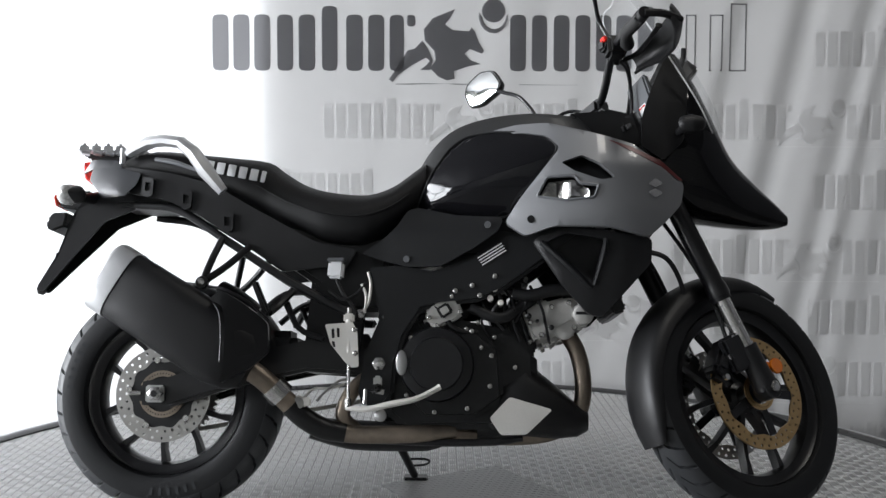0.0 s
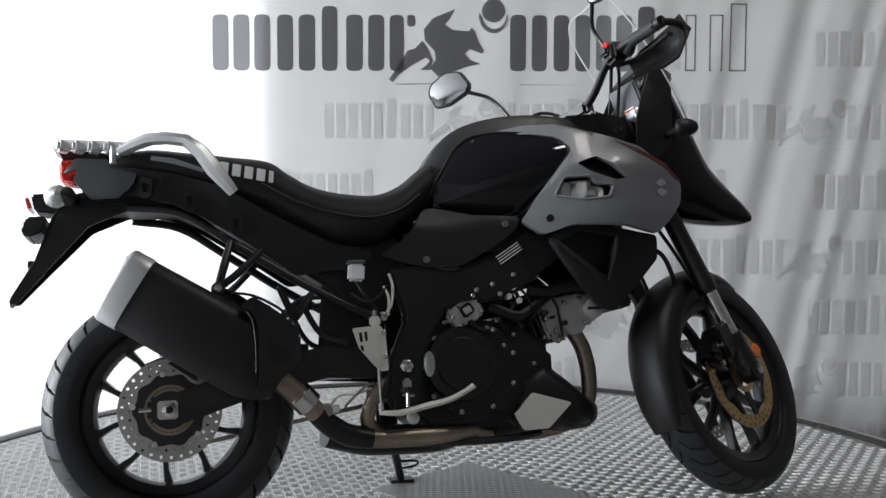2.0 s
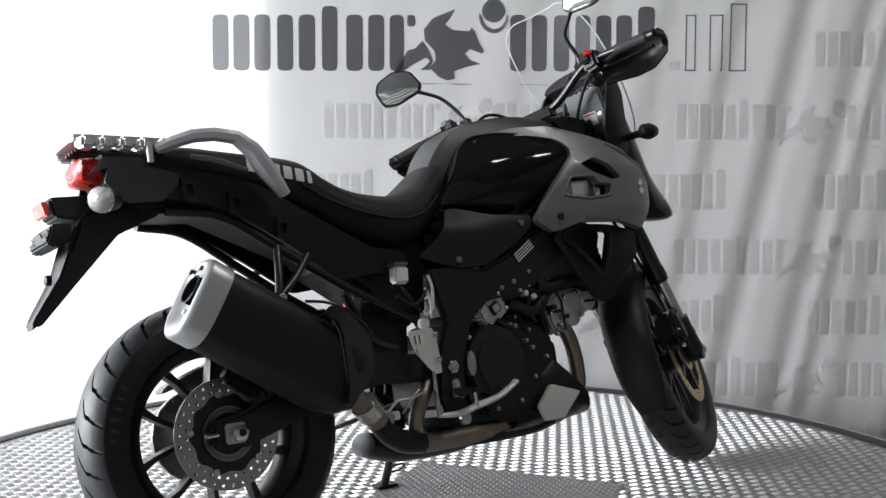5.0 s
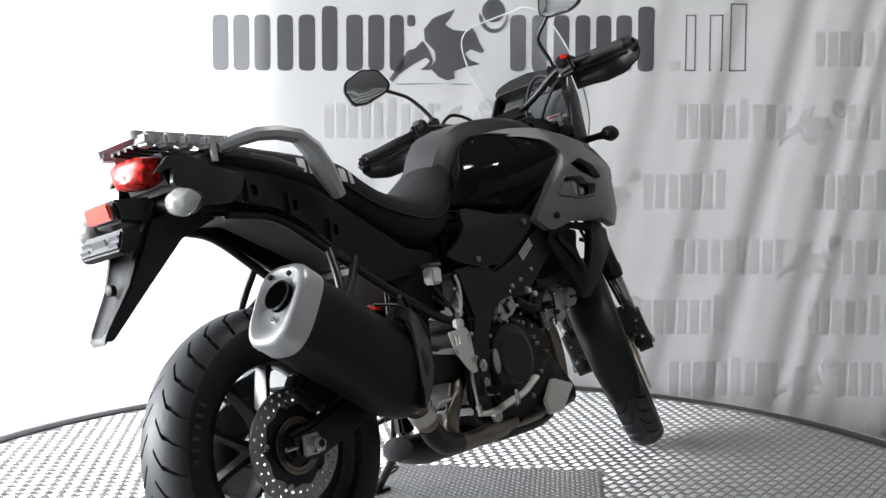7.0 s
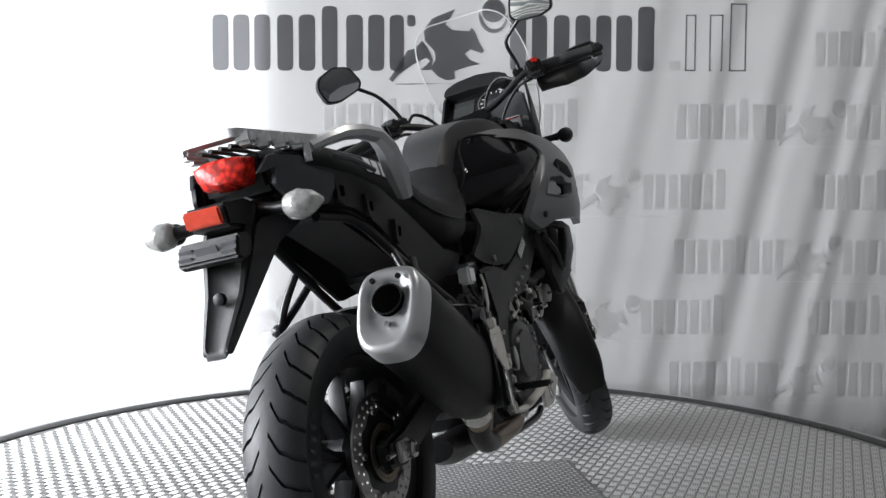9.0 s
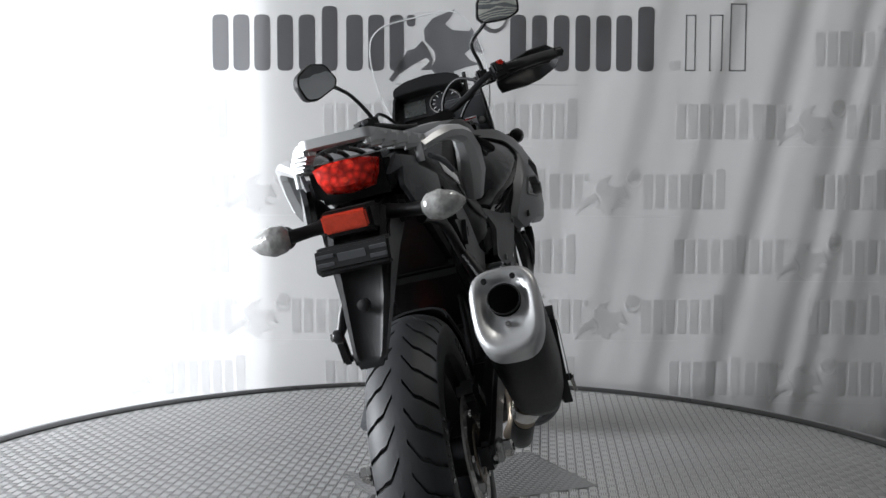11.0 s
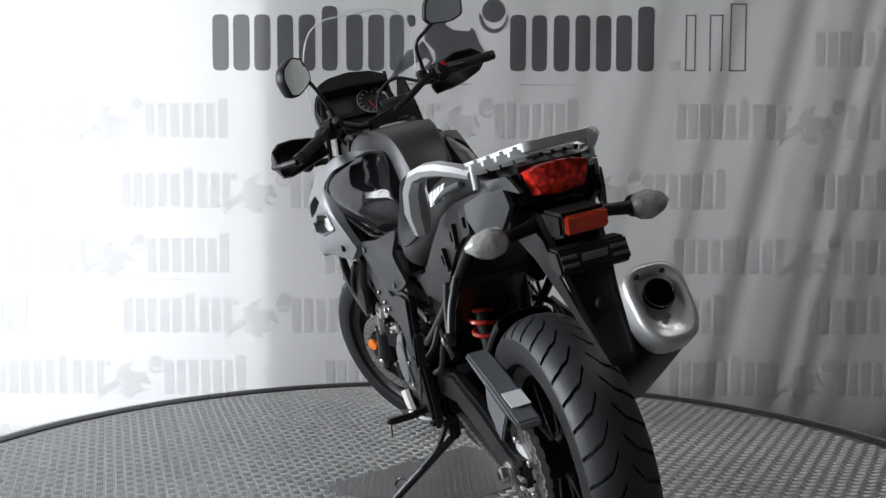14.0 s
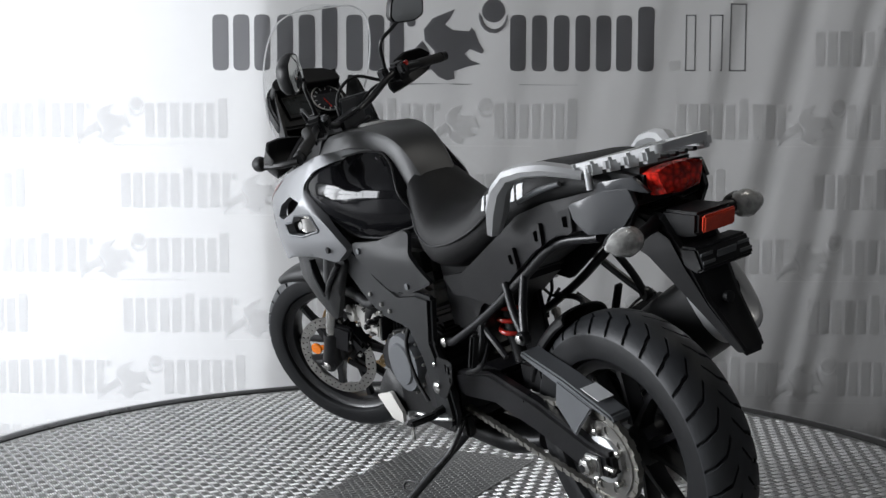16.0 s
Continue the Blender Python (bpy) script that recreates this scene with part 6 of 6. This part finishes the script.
# -- swingarm, chain, shock --
swing = part("swingarm", joined(slab([(-0.055, 0.352), (0.02, 0.365), (0.20, 0.425), (0.40, 0.470), (0.56, 0.445), (0.62, 0.41), (0.56, 0.375), (0.40, 0.385), (0.22, 0.345), (0.03, 0.285), (-0.055, 0.292)], 0.100, 0.140, 0.010),
                                slab([(-0.055, 0.352), (0.02, 0.365), (0.20, 0.425), (0.40, 0.470), (0.56, 0.445), (0.62, 0.41), (0.56, 0.375), (0.40, 0.385), (0.22, 0.345), (0.03, 0.285), (-0.055, 0.292)], -0.135, -0.098, 0.010),
                                box(0.38, 0.50, -0.11, 0.11, 0.385, 0.465, 0.012)), SATIN_BLACK, bike, "satin black swingarm")
for s in (-1, 1):
    y = 0.142 if s > 0 else -0.137
    part("axle_block", block((0.050, 0.014, 0.046), Matrix.Translation((-0.005, y + s * 0.004, 0.321)), 0.004), ALLOY, swing, "alloy chain adjuster block")
    part("axle_nut", moved(lathe([(0.020, -0.010), (0.020, 0.010), (0.012, 0.014)], 6) if s > 0 else lathe([(0.012, -0.014), (0.020, -0.010), (0.020, 0.010)], 6), Matrix.Translation((0, y + s * 0.018, 0.321))), STEEL, swing)
    part("axle_hollow", moved(lathe([(0.009, -0.002), (0.009, 0.002)], 12), Matrix.Translation((0, y + s * 0.032, 0.321))), BLACK_PLASTIC, swing)
    part("adjuster_bolt", rod((-0.045, y, 0.323), (-0.075, y, 0.322), 0.006, 8), STEEL, swing)
part("chain_guard", joined(slab([(-0.085, 0.430), (-0.075, 0.447), (0.08, 0.505), (0.235, 0.550), (0.245, 0.535), (0.09, 0.480)], 0.075, 0.132, 0.005), slab([(-0.02, 0.455), (0.10, 0.500), (0.12, 0.44), (0.06, 0.37), (0.035, 0.40)], 0.128, 0.136, 0.003)), GREY_PLASTIC, bike, "dark grey chain guard")
part("warning_label", block((0.062, 0.046, 0.002), Matrix.Translation((-0.002, 0.100, 0.4795)) @ Matrix.Rotation(radians(-19), 4, "Y"), 0.0005), WHITE_PRINT, bike, "white label on the chain guard")
part("rear_hugger", box(0.24, 0.36, -0.07, 0.07, 0.40, 0.50, 0.02), BLACK_PLASTIC, bike, "black guard ahead of the rear tyre")
chain_path = []
for k in range(24):
    a = radians(90 + 180 * k / 23)
    chain_path.append((0.106 * math.cos(a), 0.321 + 0.106 * math.sin(a)))
for k in range(10):
    a = radians(-90 + 180 * k / 9)
    chain_path.append((0.605 + 0.042 * math.cos(a), 0.365 + 0.042 * math.sin(a)))


def chain_links(path, pitch=0.0159):
    pts = [Vector((x, 0.101, z)) for x, z in path]
    pts.append(pts[0])
    out, carry, k = [], 0.0, 0
    for a, b in zip(pts, pts[1:]):
        d, n = (b - a).length, (b - a).normalized()
        while carry < d:
            c = a + n * carry
            ang = math.atan2(n.z, n.x)
            out.append(block((0.0175, 0.018 if k % 2 else 0.012, 0.012), Matrix.Translation(c) @ Matrix.Rotation(-ang, 4, "Y"), 0))
            carry += pitch
            k += 1
        carry -= d
    return joined(*out)


chain = part("chain", chain_links(chain_path), CHAIN, bike, "oiled steel drive chain")
chain["kind"] = "stuff"
coil = [(0.455 + 0.030 * math.cos(a) - 0.05 * k / 96, 0.030 * math.sin(a) + 0.015, 0.62 - 0.20 * k / 96) for k, a in ((k, 2 * math.pi * k / 16) for k in range(45))]
shock = part("shock_absorber", rod((0.455, 0.015, 0.66), (0.40, 0.015, 0.40), 0.020), GREASY, bike, "rear shock with a red spring")
part("shock_cover", slab([(0.40, 0.66), (0.56, 0.66), (0.54, 0.44), (0.38, 0.42)], -0.075, -0.060, 0.006), BLACK_PLASTIC, shock, "black splash cover")
part("spring", tube(coil, 0.0065, 8, 1), RED_SPRING, shock, "red painted coil spring")

# -- brake parts at the rear --
part("rear_caliper", block((0.10, 0.05, 0.05), Matrix.Translation((0.045, -0.095, 0.435)) @ Matrix.Rotation(radians(35), 4, "Y"), 0.012), GREASY, bike, "dark rear brake caliper")
reservoir = part("brake_reservoir", block((0.042, 0.035, 0.046), Matrix.Translation((0.478, -0.166, 0.655)) @ Matrix.Rotation(radians(4), 4, "Y"), 0.006), WHITE_PRINT, bike, "pale brake fluid reservoir")
part("cap", block((0.046, 0.038, 0.010), Matrix.Translation((0.478, -0.166, 0.682)), 0.003), GREY_PLASTIC, reservoir)
part("reservoir_hose", tube([(0.48, -0.166, 0.63), (0.50, -0.175, 0.59), (0.53, -0.175, 0.55), (0.535, -0.17, 0.51)], 0.005, 8), BLACK_PLASTIC, reservoir)
HEEL = [(0.457, 0.506), (0.530, 0.512), (0.543, 0.490), (0.549, 0.395), (0.528, 0.393), (0.510, 0.410), (0.473, 0.455)]
for s in (0, 1):
    b = shell(HEEL, lambda x, z: -0.204, 0.004, [[(0.474, 0.495), (0.482, 0.496), (0.484, 0.470), (0.476, 0.470)], [(0.488, 0.497), (0.496, 0.497), (0.497, 0.472), (0.490, 0.472)], [(0.476, 0.462), (0.484, 0.462), (0.487, 0.445), (0.479, 0.448)]], 0.03, 0.006)
    hp = part("heel_plate", mirrored(b) if s else b, PALE_ALLOY if not s else SATIN_BLACK, bike, "brushed alloy heel guard" if not s else "black heel guard")
    for x, z in ((0.537, 0.492), (0.540, 0.430)):
        b = moved(lathe([(0.007, -0.206), (0.007, -0.213), (0.004, -0.215)], 8), Matrix.Translation((x, 0, z)))
        part("guard_bolt", mirrored(b) if s else b, STEEL, hp)
    b = joined(tube([(0.600, -0.168, 0.345), (0.598, -0.200, 0.340), (0.592, -0.215, 0.338)], 0.012, 8), slab([(0.572, 0.350), (0.606, 0.346), (0.606, 0.330), (0.572, 0.332)], -0.295, -0.215, 0.005))
    pg = part("foot_peg", mirrored(b) if s else b, GREASY, bike, "rubber-topped steel foot peg")
    b = rod((0.578, -0.290, 0.335), (0.576, -0.294, 0.300), 0.005)
    part("peg_feeler", mirrored(b) if s else b, STEEL, pg)
    b = joined(tube([(0.36, -0.15, 0.60), (0.33, -0.18, 0.56), (0.31, -0.215, 0.535)], 0.011, 8), slab([(0.262, 0.615), (0.278, 0.620), (0.318, 0.530), (0.302, 0.522)], -0.24, -0.215, 0.006))
    pp = part("pillion_peg", mirrored(b) if s else b, GREASY, bike, "folded black pillion foot peg")
    b = joined(tube([(0.42, -0.13, 0.60), (0.34, -0.15, 0.59), (0.27, -0.15, 0.535)], 0.009, 8), tube([(0.33, -0.15, 0.59), (0.38, -0.16, 0.50), (0.45, -0.165, 0.47)], 0.008, 8))
    part("peg_hanger", mirrored(b) if s else b, SATIN_BLACK, bike, "black pillion peg hanger")
part("brake_pedal", tube([(0.520, -0.205, 0.288), (0.575, -0.215, 0.286), (0.640, -0.222, 0.300), (0.70, -0.225, 0.313), (0.745, -0.228, 0.334), (0.765, -0.228, 0.346)], [0.010, 0.014, 0.015, 0.013, 0.012, 0.014], 10, 4, 0.6), PALE_ALLOY, bike, "brushed alloy brake pedal")
part("brake_rod", joined(rod((0.524, -0.205, 0.292), (0.522, -0.202, 0.40), 0.0045, 8), rod((0.524, -0.207, 0.285), (0.523, -0.205, 0.312), 0.009, 8)), STEEL, bike, "thin steel brake rod")
part("pedal_pivot", moved(lathe([(0.016, -0.19), (0.016, -0.202), (0.008, -0.206)], 14), Matrix.Translation((0.608, 0, 0.270))), ALLOY, bike, "alloy pedal pivot")
part("sensor", joined(block((0.022, 0.02, 0.042), Matrix.Translation((0.598, -0.185, 0.352)), 0.005), rod((0.585, -0.19, 0.335), (0.615, -0.19, 0.33), 0.007)), ALLOY, bike, "bright peg bracket on the frame")
part("gear_lever", tube([(0.56, 0.175, 0.32), (0.64, 0.19, 0.31), (0.71, 0.20, 0.315), (0.725, 0.225, 0.318)], [0.006, 0.006, 0.006, 0.009], 8), ALLOY, bike, "alloy gear lever")

# -- pipes, cables and fittings on the exhaust side --
for line_points, thickness, material, words in (
        ([(0.565, -0.170, 0.650), (0.573, -0.172, 0.617), (0.568, -0.172, 0.570), (0.556, -0.168, 0.548)], 0.0042, PALE_ALLOY, "pale breather tube"),
        ([(0.549, -0.172, 0.617), (0.561, -0.174, 0.585), (0.558, -0.172, 0.540)], 0.0036, PALE_ALLOY, "pale breather tube"),
        ([(0.400, -0.160, 0.315), (0.428, -0.165, 0.338), (0.470, -0.165, 0.340), (0.508, -0.160, 0.352)], 0.0036, PALE_ALLOY, "pale exhaust valve cable"),
        ([(0.436, -0.168, 0.306), (0.452, -0.172, 0.324), (0.492, -0.170, 0.358), (0.514, -0.165, 0.364)], 0.0036, BOLT, "grey exhaust valve cable"),
        ([(0.46, -0.172, 0.60), (0.50, -0.178, 0.575), (0.535, -0.176, 0.59), (0.56, -0.17, 0.62)], 0.0045, BLACK_PLASTIC, "black brake hose")):
    part("cable", tube(line_points, thickness, 8), material, bike, words)
master = part("master_cylinder", joined(rod((0.522, -0.196, 0.430), (0.520, -0.192, 0.520), 0.010, 12), block((0.028, 0.020, 0.024), Matrix.Translation((0.519, -0.190, 0.524)), 0.004)), PALE_ALLOY, bike, "pale rear brake master cylinder")
part("banjo_bolt", rod((0.519, -0.190, 0.536), (0.519, -0.190, 0.552), 0.006, 8), BOLT, master)
valve = part("exhaust_valve_housing", joined(rod((0.388, -0.172, 0.300), (0.388, -0.140, 0.300), 0.020, 16), block((0.034, 0.012, 0.022), Matrix.Translation((0.404, -0.176, 0.304)), 0.003)), PALE_ALLOY, bike, "pale exhaust valve housing")
part("pulley", moved(lathe([(0.009, -0.184), (0.016, -0.182), (0.016, -0.176), (0.009, -0.174)], 16), Matrix.Translation((0.388, 0, 0.300))), BOLT, valve)
for x, z in ((0.905, 0.607), (0.893, 0.582), (0.921, 0.570), (0.868, 0.600)):
    part("hose_clip", moved(lathe([(0.006, -0.176), (0.0085, -0.173), (0.0085, -0.150)], 10), Matrix.Translation((x, 0, z))), PALE_ALLOY, engine, "bright hose clip")

# -- side stand --
stand = part("side_stand", joined(tube([(0.595, 0.110, 0.262), (0.615, 0.165, 0.215), (0.655, 0.285, 0.120), (0.668, 0.325, 0.088)], [0.016, 0.013, 0.012, 0.012], 12), block((0.075, 0.045, 0.010), Matrix.Translation((0.672, 0.333, 0.081)) @ pose(0, 0, 0, -LEAN, 0, 0), 0.004)), SATIN_BLACK, bike, "black side stand, folded out")
part("stand_loop", tube([(0.648, 0.262, 0.140), (0.70, 0.270, 0.140), (0.715, 0.283, 0.132), (0.70, 0.295, 0.122), (0.655, 0.290, 0.118)], 0.0035, 8), SATIN_BLACK, stand)
part("stand_spring", tube([(0.575, 0.135, 0.30), (0.60, 0.175, 0.225), (0.628, 0.22, 0.178)], 0.008, 10), GREASY, stand)
part("stand_bracket", block((0.06, 0.03, 0.07), Matrix.Translation((0.595, 0.12, 0.28)), 0.008), GREASY, stand)


# ---- what moves ----
def motions():
    stand = Matrix.Translation(FOOT) @ pose(0, 0, 0, LEAN, 0, HEADING)
    walk(turntable, [(t, pose(0, 0, 0, 0, 0, a)) for t, a in TURN])
    walk(bike, [(t, pose(0, 0, 0, 0, 0, a) @ stand) for t, a in TURN])


motions()
